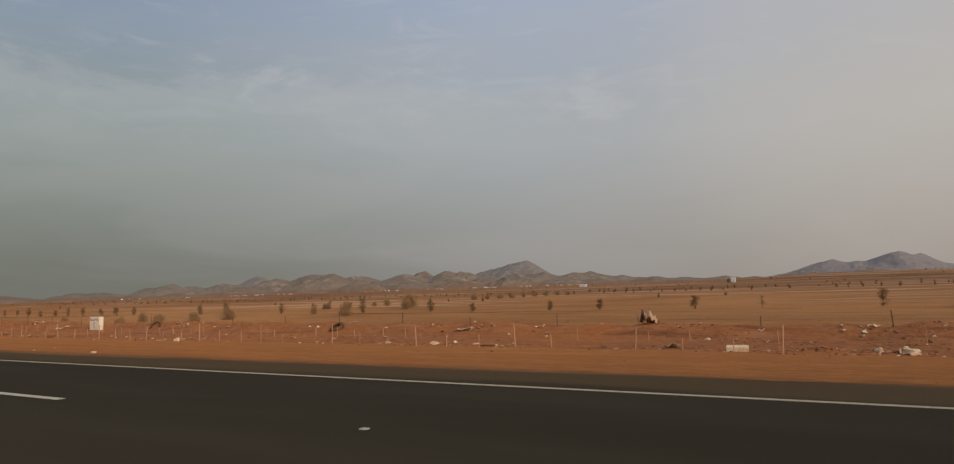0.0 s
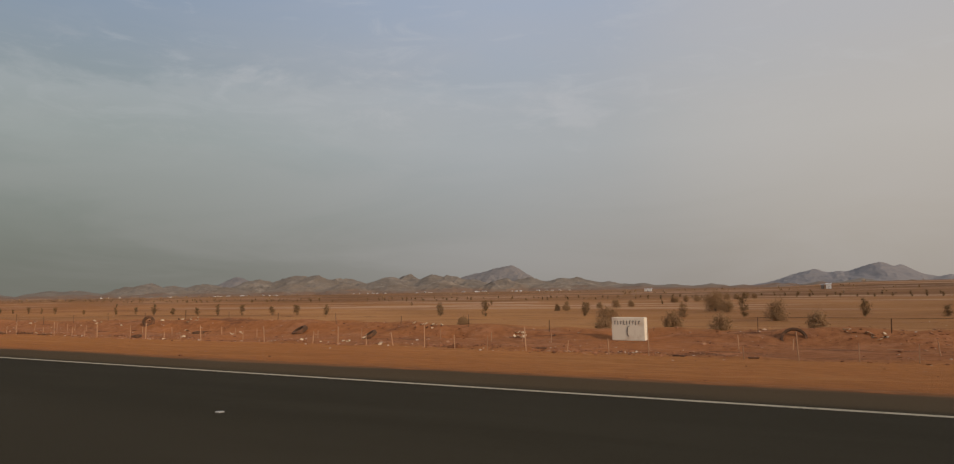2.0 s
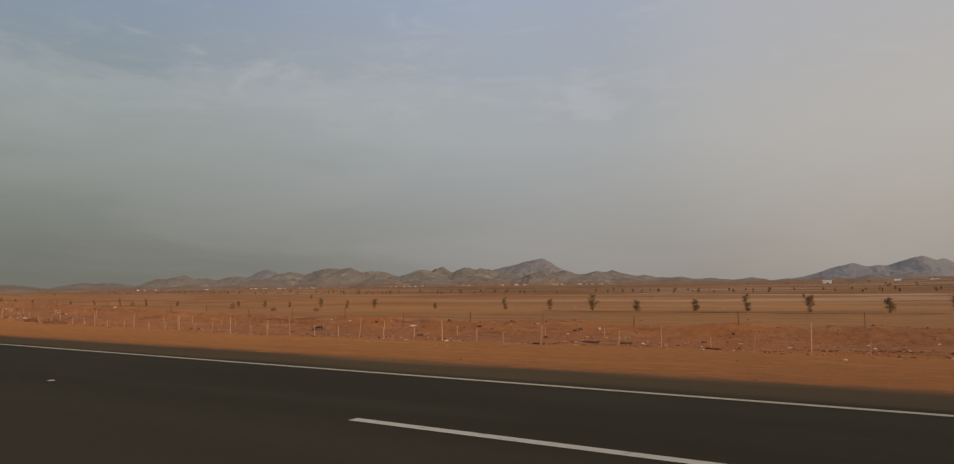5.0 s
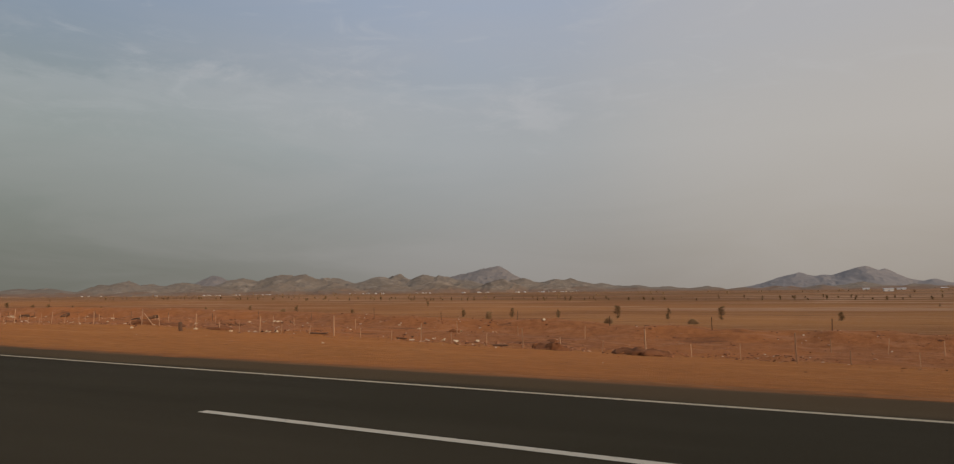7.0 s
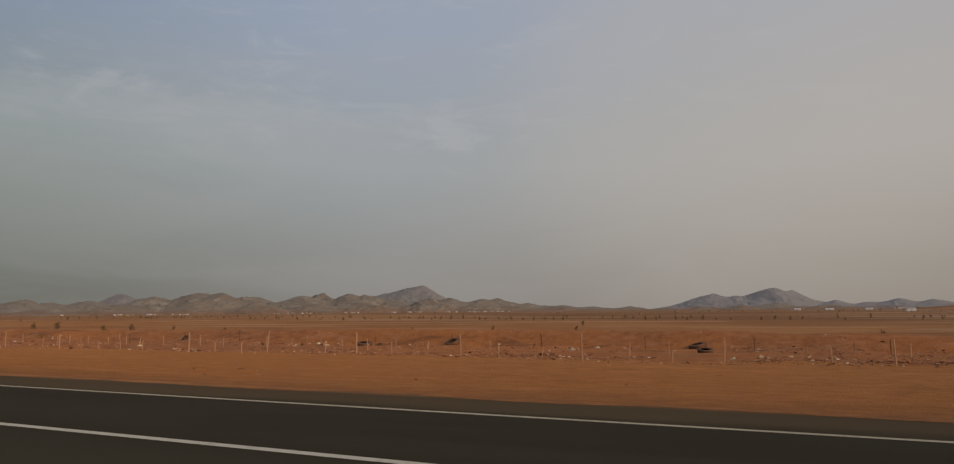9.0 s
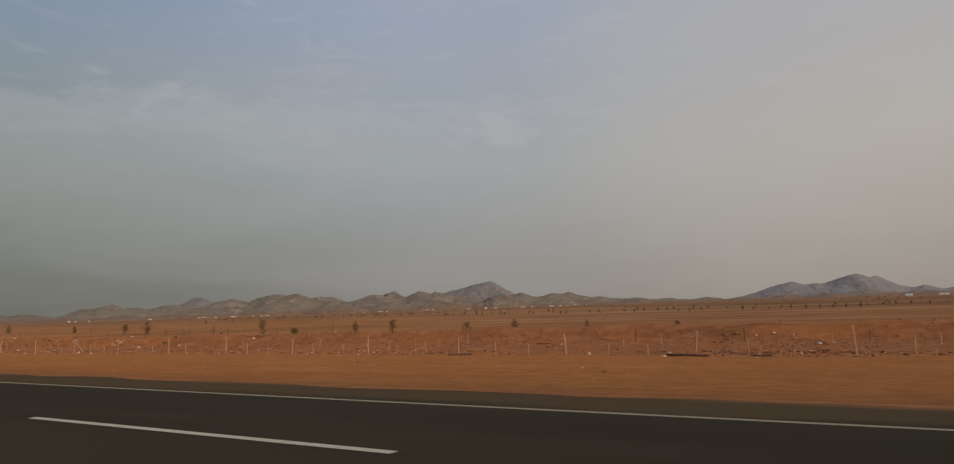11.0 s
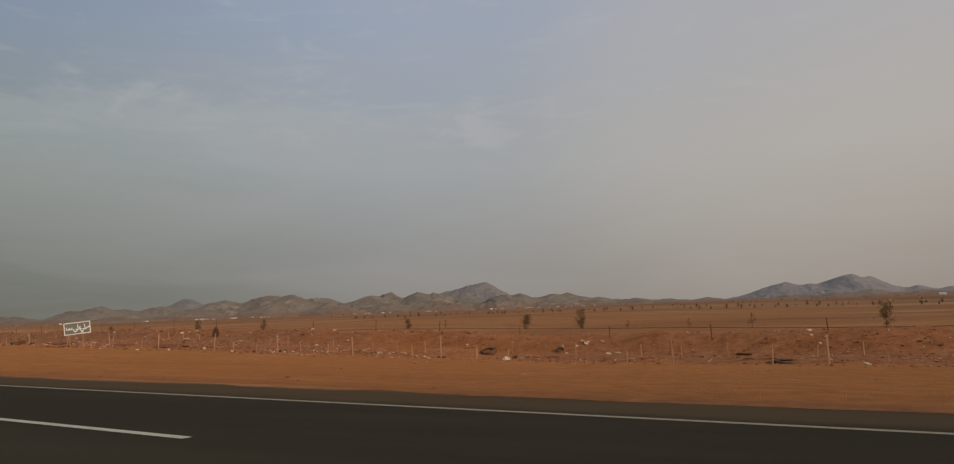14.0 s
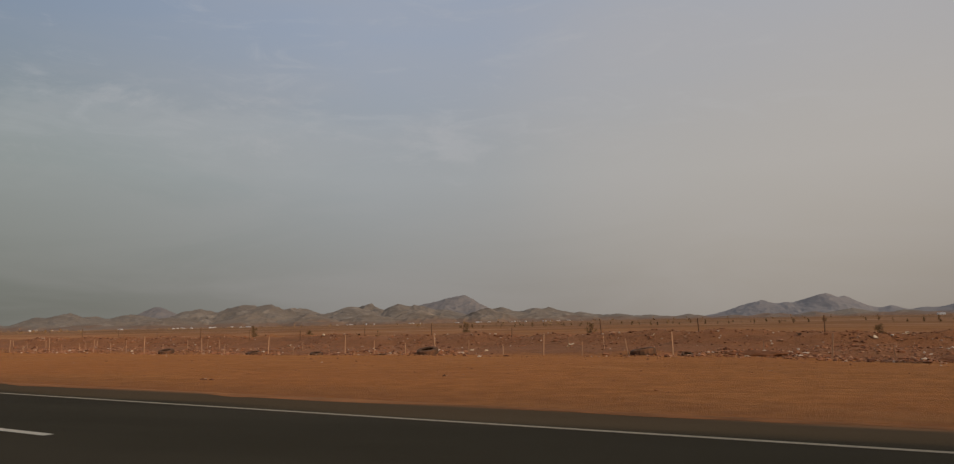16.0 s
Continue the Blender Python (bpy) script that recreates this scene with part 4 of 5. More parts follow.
def build_litter():
    rng = random.Random(21)

    def rest(s, lat, dz=0.0, turn=None, tilt=(0, 0)):
        return place(s, lat, gz(s, lat) + dz, rng.uniform(0, 180) if turn is None else turn, tilt)

    bags = [(-28.6, 39.6, 0.62), (-33.0, 40.0, 0.42), (-40.9, 39.0, 0.25), (-32.6, 16.9, 0.11), (-29.2, 14.4, 0.09), (-32.7, 46.8, 0.22), (-28.0, 48.5, 0.28), (-24.0, 47.2, 0.24), (-41.5, 49.8, 0.34), (-32.4, 49.7, 0.34),
            (-0.9, 40.0, 1.0), (-2.2, 40.2, 0.5), (-22.3, 12.8, 0.2), (-21.4, 12.3, 0.16), (-12.0, 45.9, 0.4), (-62.7, 40.9, 0.34), (-58.5, 45.9, 0.2), (-51.5, 50.2, 0.3), (-66.6, 50.6, 0.28), (-96.6, 50.2, 0.5), (-110.6, 42.0, 0.24), (-101.9, 38.9, 0.34), (-128.3, 48.7, 0.34),
            (-145.0, 51.2, 0.6), (-150.8, 49.7, 0.42), (-135.8, 30.0, 0.3), (-125.0, 39.9, 0.55), (-127.7, 48.4, 0.24), (-137.5, 48.2, 0.24), (-156.9, 50.2, 0.4), (-109.7, 46.3, 0.55)]
    bags += [(-177.3, 30.0, 0.2), (-177.7, 43.8, 0.25), (-162.1, 42.7, 0.25), (-166.1, 49.4, 0.3), (-160.0, 49.9, 0.2), (-162.6, 12.7, 0.08), (-215.6, 50.4, 0.62), (-223.8, 50.4, 0.34), (-202.6, 50.6, 0.3), (-173.8, 50.4, 0.42),
             (-295.5, 47.6, 0.4), (-283.7, 44.8, 0.22), (-281.9, 49.0, 0.28), (-279.0, 47.9, 0.34), (-273.6, 39.9, 0.4), (-271.0, 28.6, 0.15), (-294.1, 37.7, 0.34), (-290.5, 38.3, 0.34), (-314.9, 45.1, 0.33), (-352.6, 50.3, 0.55), (-328.2, 50.5, 0.5), (-299.0, 47.2, 0.4), (-295.3, 32.9, 0.34), (-293.2, 49.2, 0.24)]
    bags += [(-395.4, 37.4, 0.3), (-400.7, 39.6, 0.3), (-350.9, 17.1, 0.14), (-369.2, 44.5, 0.52), (-362.3, 38.2, 0.2), (-345.6, 38.0, 0.22), (-334.5, 40.3, 0.18), (-333.6, 40.3, 0.2), (-344.3, 50.6, 0.34), (-347.6, 49.4, 0.26),
             (-510.9, 38.4, 0.62), (-507.1, 45.4, 0.34), (-478.7, 44.1, 0.36), (-468.0, 49.7, 0.33), (-462.2, 37.3, 0.3), (-459.4, 25.4, 0.18), (-455.5, 39.2, 0.42), (-453.2, 48.7, 0.34), (-466.3, 36.5, 0.33), (-482.2, 50.2, 0.3), (-491.2, 38.2, 0.42)]
    bags += [(-565.6, 38.2, 0.32), (-541.1, 39.1, 0.35), (-534.4, 45.5, 0.36), (-534.1, 49.1, 0.47), (-527.0, 39.4, 0.3), (-521.0, 49.2, 0.33), (-516.1, 37.4, 0.24), (-510.8, 46.7, 0.28), (-584.2, 43.8, 0.3), (-554.4, 36.7, 0.2), (-565.5, 39.5, 0.27), (-553.7, 40.6, 0.27), (-586.2, 45.1, 0.35), (-618.4, 39.2, 0.32)]
    shapes = []
    for k in range(6):
        me = mesh_of(bag_mesh(1.0, k + 1, 0.5 + 0.08 * (k % 3)), "litter_bag")
        me.materials.append(MAT_WHITE_BAG)
        shapes.append(me)
    for k, (s, lat, size) in enumerate(bags):
        ob = tagged(new("litter_bag", shapes[k % 6]), "crumpled white plastic bag lying on red soil", "litter", "litter bags")
        ob.matrix_world = rest(s, lat, 0.09 * size) @ Matrix.Diagonal((size * rng.uniform(0.7, 0.95), size * rng.uniform(0.5, 0.75), size * rng.uniform(0.5, 0.85), 1.0))
    # sheets and cardboard
    for s, lat, lx, ly, mat, label in (
            (-17.6, 50.9, 1.3, 1.3, MAT_GREY_CLOTH, "dirty grey tarpaulin heaped on the bank's crest"),
            (-33.0, 50.0, 1.5, 0.5, MAT_GREY_CLOTH, "torn pale sheeting on the bank's slope"), (-12.4, 40.0, 0.9, 0.4, MAT_GREY_CLOTH, "torn grey cardboard at the bank's foot"),
            (-96.3, 49.0, 1.0, 0.4, MAT_WHITE_BAG, "torn white sheeting hanging down the slope"), (-478.0, 50.6, 0.9, 0.7, MAT_GREY_CLOTH, "grey heaped tarpaulin on the slope"), (-353.2, 50.2, 1.0, 0.5, MAT_WHITE_BAG, "torn white sheeting on the slope"),
            (-330.1, 50.6, 0.9, 0.5, MAT_GREY_CLOTH, "heaped dirty sheeting on the slope"), (-510.7, 49.8, 0.65, 0.3, MAT_WHITE_BAG, "white torn sheet along the slope"), (-511.4, 42.0, 0.5, 0.3, MAT_WHITE_BAG, "white torn sheet on the bank's shelf")):
        lone("litter_sheet", sheet_mesh(lx, ly, s, 0.3 if ly < 1.2 else 0.75), mat, label, "litter", rest(s, lat, 0.03, rng.uniform(-20, 20)), smooth=True)
    # pale cartons on the sand
    for s, lat, size in ((-53.8, 37.4, (0.36, 0.28, 0.21)), (-8.6, 38.8, (1.1, 0.4, 0.24))):
        owner = thing("carton", "battered pale carton lying on sand", "box", rest(s, lat, 0.0, 12))
        bm = bmesh.new()
        box(bm, size, (0, 0, size[2] / 2), bevel=0.02)
        crumple(bm, 0.03, 3.0, s)
        part("body", bm, MAT_WHITE_BAG, owner)
        bm = bmesh.new()
        box(bm, (size[0] * 0.98, 0.2, 0.012), (0, size[1] * 0.45, size[2] + 0.03), Matrix.Rotation(0.5, 4, "X"))
        part("flap", bm, MAT_WHITE_BAG, owner)
    # planks, logs and strips of tread
    strips = (
            (-24.4, 39.6, 0.95, 0.24, MAT_DARK_RAG, "dark strip of shed tyre tread"), (-77.0, 38.6, 0.55, 0.2, MAT_DARK_RAG, "dark strip of rubber"), (-80.8, 38.4, 0.65, 0.2, MAT_DARK_RAG, "dark strip of rubber"), (-89.9, 40.0, 0.7, 0.22, MAT_DARK_RAG, "dark strip of rubber"),
            (-154.2, 38.5, 1.0, 0.26, MAT_DARK_RAG, "dark strip of shed tyre tread"), (-159.7, 39.0, 1.1, 0.3, MAT_DARK_RAG, "dark strip of shed tyre tread"), (-184.6, 38.0, 0.75, 0.22, MAT_DARK_RAG, "dark strip of rubber"), (-195.7, 39.0, 0.8, 0.24, MAT_DARK_RAG, "dark strip of shed tyre tread"),
            (-192.8, 40.3, 1.1, 0.26, MAT_DARK_RAG, "dark strip of shed tyre tread"), (-190.4, 40.1, 0.6, 0.24, MAT_DARK_RAG, "dark strip of rubber"), (-173.9, 40.2, 0.55, 0.22, MAT_DARK_RAG, "dark strip of rubber"), (-158.0, 40.2, 1.05, 0.4, MAT_DARK_RAG, "broad dark strip of tread"),
            (-208.6, 43.0, 0.55, 0.22, MAT_WOOD, "broken dark timber"), (-281.5, 38.9, 1.5, 0.24, MAT_WOOD, "dark broken timber"), (-274.4, 39.8, 0.75, 0.22, MAT_DARK_RAG, "dark timber beam"), (-265.9, 38.9, 0.95, 0.2, MAT_WOOD, "dark broken branch"))
    strips += (
            (-394.4, 37.8, 2.4, 0.34, MAT_DARK_RAG, "long dark strip of shed tyre tread"), (-408.2, 37.0, 1.5, 0.3, MAT_WOOD, "dark leaning log"), (-390.6, 37.9, 1.0, 0.3, MAT_DARK_RAG, "dark strip of shed tyre tread"), (-408.4, 48.6, 1.0, 0.4, MAT_DARK_RAG, "dark broken board"), (-356.1, 39.3, 0.45, 0.2, MAT_DARK_RAG, "dark strip of rubber"), (-388.2, 41.8, 0.55, 0.22, MAT_DARK_RAG, "dark strip of rubber"),
            (-476.0, 41.5, 0.8, 0.2, MAT_DARK_RAG, "dark strip of rubber"), (-469.8, 40.0, 1.0, 0.26, MAT_DARK_RAG, "dark strip of shed tyre tread"), (-499.0, 48.7, 0.95, 0.4, MAT_DARK_RAG, "dark strip of rubber"), (-458.0, 50.2, 1.3, 0.24, MAT_DARK_RAG, "dark strip of shed tyre tread"), (-515.8, 38.4, 0.6, 0.2, MAT_DARK_RAG, "dark strip of rubber"),
            (-542.9, 11.5, 0.3, 0.05, MAT_WOOD, "thin dry twig"), (-546.5, 15.7, 0.32, 0.06, MAT_WOOD, "thin dry twig"), (-588.2, 37.4, 0.8, 0.2, MAT_DARK_RAG, "dark strip of rubber"), (-280.2, 11.9, 0.15, 0.05, MAT_DARK_RAG, "dark scrap of rubber"), (-70.9, 47.9, 0.8, 0.07, MAT_POST, "pale thin lath"), (-66.0, 50.8, 1.4, 0.07, MAT_POST, "pale thin lath"), (-556.5, 50.0, 0.8, 0.07, MAT_POST, "pale thin lath"))
    for s, lat, long, wide, mat, label in strips:
        lone("scrap_strip", plank_mesh(long, wide, min(0.09, wide * 0.36), s), mat, label + " on the ground", "scrap", rest(s, lat, 0.02, rng.uniform(-14, 14)))
    # heaps of darker earth and a pile of brushwood
    for s, lat, w, h in ((-95.7, 39.0, 1.0, 0.34), (-261.8, 37.6, 2.2, 0.62), (-256.5, 37.8, 3.6, 0.52), (-274.4, 46.5, 0.9, 0.36), (-264.4, 43.0, 1.0, 0.24), (-303.5, 39.6, 3.4, 0.42), (-300.5, 39.8, 3.2, 0.3), (-293.0, 39.2, 2.8, 0.3), (-333.4, 37.0, 0.55, 0.28), (-330.5, 17.9, 0.4, 0.1), (-478.9, 40.1, 2.0, 0.34), (-462.6, 39.9, 1.4, 0.3), (-548.0, 40.4, 4.0, 0.26), (-556.0, 40.8, 3.4, 0.24), (-565.7, 39.9, 3.6, 0.24)):
        bm = bmesh.new()
        bmesh.ops.create_icosphere(bm, subdivisions=4, radius=1.0)
        for v in bm.verts:
            v.co = Vector((v.co.x * w / 2, v.co.y * w * 0.3, v.co.z * h * 0.7))
        crumple(bm, h * 0.5, 1.6, s)
        crumple(bm, h * 0.25, 4.0, s + 2)
        crumple(bm, h * 0.2, 11.0, s + 4)
        lone("earth_mound", bm, MAT_HEAP, "small mound of dark tipped earth", "mound", rest(s, lat, -0.05, rng.uniform(-10, 10)), smooth=True)
    for s, lat, n in ((-151.4, 39.3, 46), (-296.4, 43.1, 30), (-145.4, 38.2, 22)):
        owner = thing("brushwood", "dark heap of dry brushwood at the bank's foot", "brushwood", rest(s, lat, 0.0, 5))
        for k in range(n):
            bm = bmesh.new()
            a, b = rng.uniform(-1.3, 1.3), rng.uniform(-0.35, 0.35)
            d = Vector((rng.uniform(-0.6, 0.6), rng.uniform(-0.3, 0.3), rng.uniform(0.0, 0.22)))
            tube(bm, [(a, b, 0.02), Vector((a, b, 0.06)) + d * 0.6, Vector((a, b, 0.03)) + d], [0.022, 0.018, 0.008], 5)
            part("twig", bm, MAT_DARK_RAG, owner)


MAT_HEAP = shader("tipped_earth", lambda n: n.mix(n.noise(where(n), 4.0, 6.0, 0.7), (0.130, 0.055, 0.028), (0.315, 0.125, 0.052)), 0.95, bump=lambda n: (n.noise(where(n), 9.0, 5.0, 0.7), 0.7, 0.08), gloss=0.1)
build_litter()


def build_scraps():
    """Small torn pieces of paper, plastic and rubber strewn over the bank."""
    rng = random.Random(77)
    kit = []
    for k in range(8):
        me = mesh_of(sheet_mesh(rng.uniform(0.22, 0.5), rng.uniform(0.14, 0.3), k * 2.3, 0.16), "litter_scrap")
        me.materials.append((MAT_WHITE_BAG, MAT_WHITE_BAG, MAT_GREY_CLOTH, MAT_DARK_RAG)[k % 4])
        kit.append((me, ("crumpled scrap of white plastic on red soil", "crumpled scrap of white plastic on red soil", "dirty torn scrap of cardboard on red soil", "dark torn scrap of rubber on red soil")[k % 4]))
    spans = ((-165, -92, 18), (-52, 12, 16), (-235, -170, 8), (-330, -268, 14), (-375, -335, 8), (-480, -440, 16), (-530, -485, 7), (-612, -535, 16))
    heaps = ((-138.9, 50.6, 9), (-106.8, 50.8, 12), (-72.5, 50.4, 12), (-32.3, 50.2, 6), (-3.0, 50.6, 10), (-295.8, 48.0, 8), (-286.6, 38.4, 10), (-353.4, 50.6, 8), (-330.1, 51.0, 8), (-467.0, 50.0, 8), (-510.4, 50.0, 4), (-272.0, 40.9, 6), (-523.0, 39.6, 8), (-532.0, 39.4, 8), (-541.0, 49.5, 7))
    for a, c, n in spans:
        for k in range(n):
            s = rng.uniform(a, c)
            lat = rng.choice((FOOT + rng.gauss(0.2, 0.6), FOOT + rng.uniform(0.3, 1.0) * (CREST - FOOT), CREST - 0.8 + rng.gauss(0, 0.5)))
            me, label = rng.choice(kit)
            ob = tagged(new("litter_scrap", me), label, "litter", "litter scraps")
            ob.matrix_world = place(s, lat, gz(s, lat) + 0.02, rng.uniform(0, 360), (rng.uniform(-15, 30), rng.uniform(-15, 15)))
    for a, c, n in heaps:
        for k in range(n):
            s, lat = a + rng.gauss(0, 1.1), c + rng.gauss(0, 0.5)
            me, label = rng.choice(kit)
            ob = tagged(new("litter_scrap", me), label, "litter", "litter scraps")
            ob.matrix_world = place(s, lat, gz(s, lat) + 0.03, rng.uniform(0, 360), (rng.uniform(-10, 40), rng.uniform(-15, 15))) @ Matrix.Scale(rng.uniform(0.6, 1.0), 4)


build_scraps()


def build_stub():
    """A short thick stump of a post at the bank's foot."""
    bm = bmesh.new()
    box(bm, (0.21, 0.2, 0.95), (0, 0, 0.22), bevel=0.03)
    bmesh.ops.subdivide_edges(bm, edges=[e for e in bm.edges if e.calc_length() > 0.6], cuts=4)
    crumple(bm, 0.05, 2.5, 3)
    lone("post_stump", bm, MAT_WOOD, "short thick dark stump of a post in the sand", "post", place(-291.1, 34.2, gz(-291.1, 34.2) - 0.02, 20, (3, -4)))


build_stub()


def build_rubble():
    """Stones, clods and small litter along the bank, too many to count."""
    rng = np.random.default_rng(5)
    shapes = []
    for k in range(5):
        bm = bmesh.new()
        bmesh.ops.create_icosphere(bm, subdivisions=1, radius=1.0)
        crumple(bm, 0.6, 1.1, k)
        bm.verts.index_update()
        shapes.append((np.array([v.co[:] for v in bm.verts]), [[v.index for v in f.verts] for f in bm.faces]))
        bm.free()
    n = 112000
    s = rng.uniform(-660, 55, n)
    s = np.where(rng.random(n) < 0.25, rng.uniform(-660, -300, n), s)
    s = np.where(rng.random(n) < 0.16, rng.uniform(-660, -520, n), s)
    pick = rng.random(n)
    lat = np.where(pick < 0.30, FOOT + rng.normal(0.3, 0.42, n), np.where(pick < 0.44, FOOT + rng.normal(-1.4, 1.6, n), np.where(pick < 0.66, FOOT + rng.uniform(0.1, 1, n) * (SHELF - FOOT), np.where(pick < 0.83, rng.uniform(SHELF + 0.5, CREST + 1.2, n), np.where(pick < 0.86, FOOT - rng.exponential(5, n), np.where(pick < 0.89, rng.uniform(11, 40, n), CREST + rng.exponential(24, n)))))))
    lat = np.maximum(lat, 11)
    clump = grain(s, lat, 5.0, 77)
    keep = clump > rng.uniform(0.15, 0.75, n)
    s, lat = s[keep], lat[keep]
    size = np.clip(rng.lognormal(-3.15, 0.48, len(s)), 0.025, 0.13) * np.where(lat < FOOT - 4.0, 0.5, 1.0) * np.where(s < -540, 1.25, 1.0)
    z = ground_height(s, lat)
    verts, faces = [], []
    for a, b, c, r in zip(s, lat, z, size):
        v, f = shapes[rng.integers(5)]
        w = W(a, b, c + r * 0.15)
        t = rng.uniform(0, math.tau)
        stretch = np.array([rng.uniform(0.8, 1.7), rng.uniform(0.6, 1.2), rng.uniform(0.35, 0.8)]) * r
        q = v * stretch
        base = len(verts)
        x, y = q[:, 0] * math.cos(t) - q[:, 1] * math.sin(t) + w.x, q[:, 0] * math.sin(t) + q[:, 1] * math.cos(t) + w.y
        verts.extend(np.stack([x, y, q[:, 2] + w.z], 1).tolist())
        faces.extend([[i + base for i in g] for g in f])
    me = raw_mesh("rubble", verts, faces)
    me.materials.append(MAT_RUBBLE)
    tagged(new("rubble", me), "scattered stones, clods and pale litter along the bank", "rubble", kind="stuff")


build_rubble()


# ---- trees and bushes ----
def leaf_cloud(bm, centres, per, spread, size, rng):
    for c, r in centres:
        for k in range(per):
            p = c + Vector((rng.gauss(0, 1), rng.gauss(0, 1), rng.gauss(0, 0.9))) * r * spread
            q = Euler((rng.uniform(0, 6.3), rng.uniform(0, 6.3), rng.uniform(0, 6.3))).to_matrix()
            l, w = size * rng.uniform(0.6, 1.4), size * rng.uniform(0.3, 0.6)
            a, b = q @ Vector((l, 0, 0)), q @ Vector((0, w, 0))
            bm.faces.new([bm.verts.new(p - a), bm.verts.new(p - b * 0.9), bm.verts.new(p + a), bm.verts.new(p + b)])


def sapling_parts(seed, height, width, thin):
    rng = random.Random(seed)
    bm, crown = bmesh.new(), bmesh.new()
    bend = (rng.uniform(-0.12, 0.12) * height, rng.uniform(-0.08, 0.08) * height)
    stem = [(bend[0] * t * t, bend[1] * t * t, height * t) for t in (-0.04, 0.2, 0.45, 0.7, 0.93)]
    tube(bm, stem, [0.045, 0.04, 0.03, 0.02, 0.008], 6)
    centres = []
    for k in range(24 if not thin else 8):
        t = rng.uniform(0.03, 0.9) if not thin else rng.uniform(0.2, 0.9)
        a = rng.uniform(0, math.tau)
        reach = width * 0.5 * rng.uniform(0.4, 1.0) * (1.15 - abs(t - 0.42))
        foot = Vector((bend[0] * t * t, bend[1] * t * t, height * t))
        tip = foot + Vector((math.cos(a) * reach, math.sin(a) * reach, height * rng.uniform(0.06, 0.2)))
        tube(bm, [foot, (foot + tip) / 2 + Vector((0, 0, -0.03)), tip], [0.016, 0.011, 0.004], 4)
        centres.append(((foot + tip * 2) / 3, reach * 0.55 + 0.08))
        if rng.random() < 0.6:
            centres.append((tip, reach * 0.35 + 0.06))
    leaf_cloud(crown, centres, 34 if not thin else 16, 0.6, 0.072, rng)
    return bm, crown


def bush_parts(seed, height, width):
    rng = random.Random(seed)
    bm, crown = bmesh.new(), bmesh.new()
    centres = []
    for k in range(26):
        a, up = rng.uniform(0, math.tau), rng.uniform(0.25, 1.0)
        reach = width * 0.5 * rng.uniform(0.25, 1.0) * math.sqrt(max(0.05, 1.05 - up * up * 0.8))
        tip = Vector((math.cos(a) * reach, math.sin(a) * reach, height * up * rng.uniform(0.75, 1.0)))
        mid = tip * 0.5 + Vector((rng.uniform(-0.1, 0.1), rng.uniform(-0.1, 0.1), 0.08 * height))
        tube(bm, [(0, 0, -0.1), mid, tip], [0.03, 0.018, 0.005], 5)
        centres += [(tip, width * 0.10), (mid * 0.35 + tip * 0.65, width * 0.12), (Vector((tip.x * 0.6, tip.y * 0.6, tip.z * 0.5)), width * 0.14)]
        if rng.random() < 0.5:
            low = Vector((math.cos(a) * reach * 1.05, math.sin(a) * reach * 1.05, height * 0.16))
            centres.append((low, width * 0.09))
    leaf_cloud(crown, centres, 17 + int(5 * width + 16 * max(0.0, height - 1.9)), 0.95, 0.056 + 0.009 * width, rng)
    return bm, crown


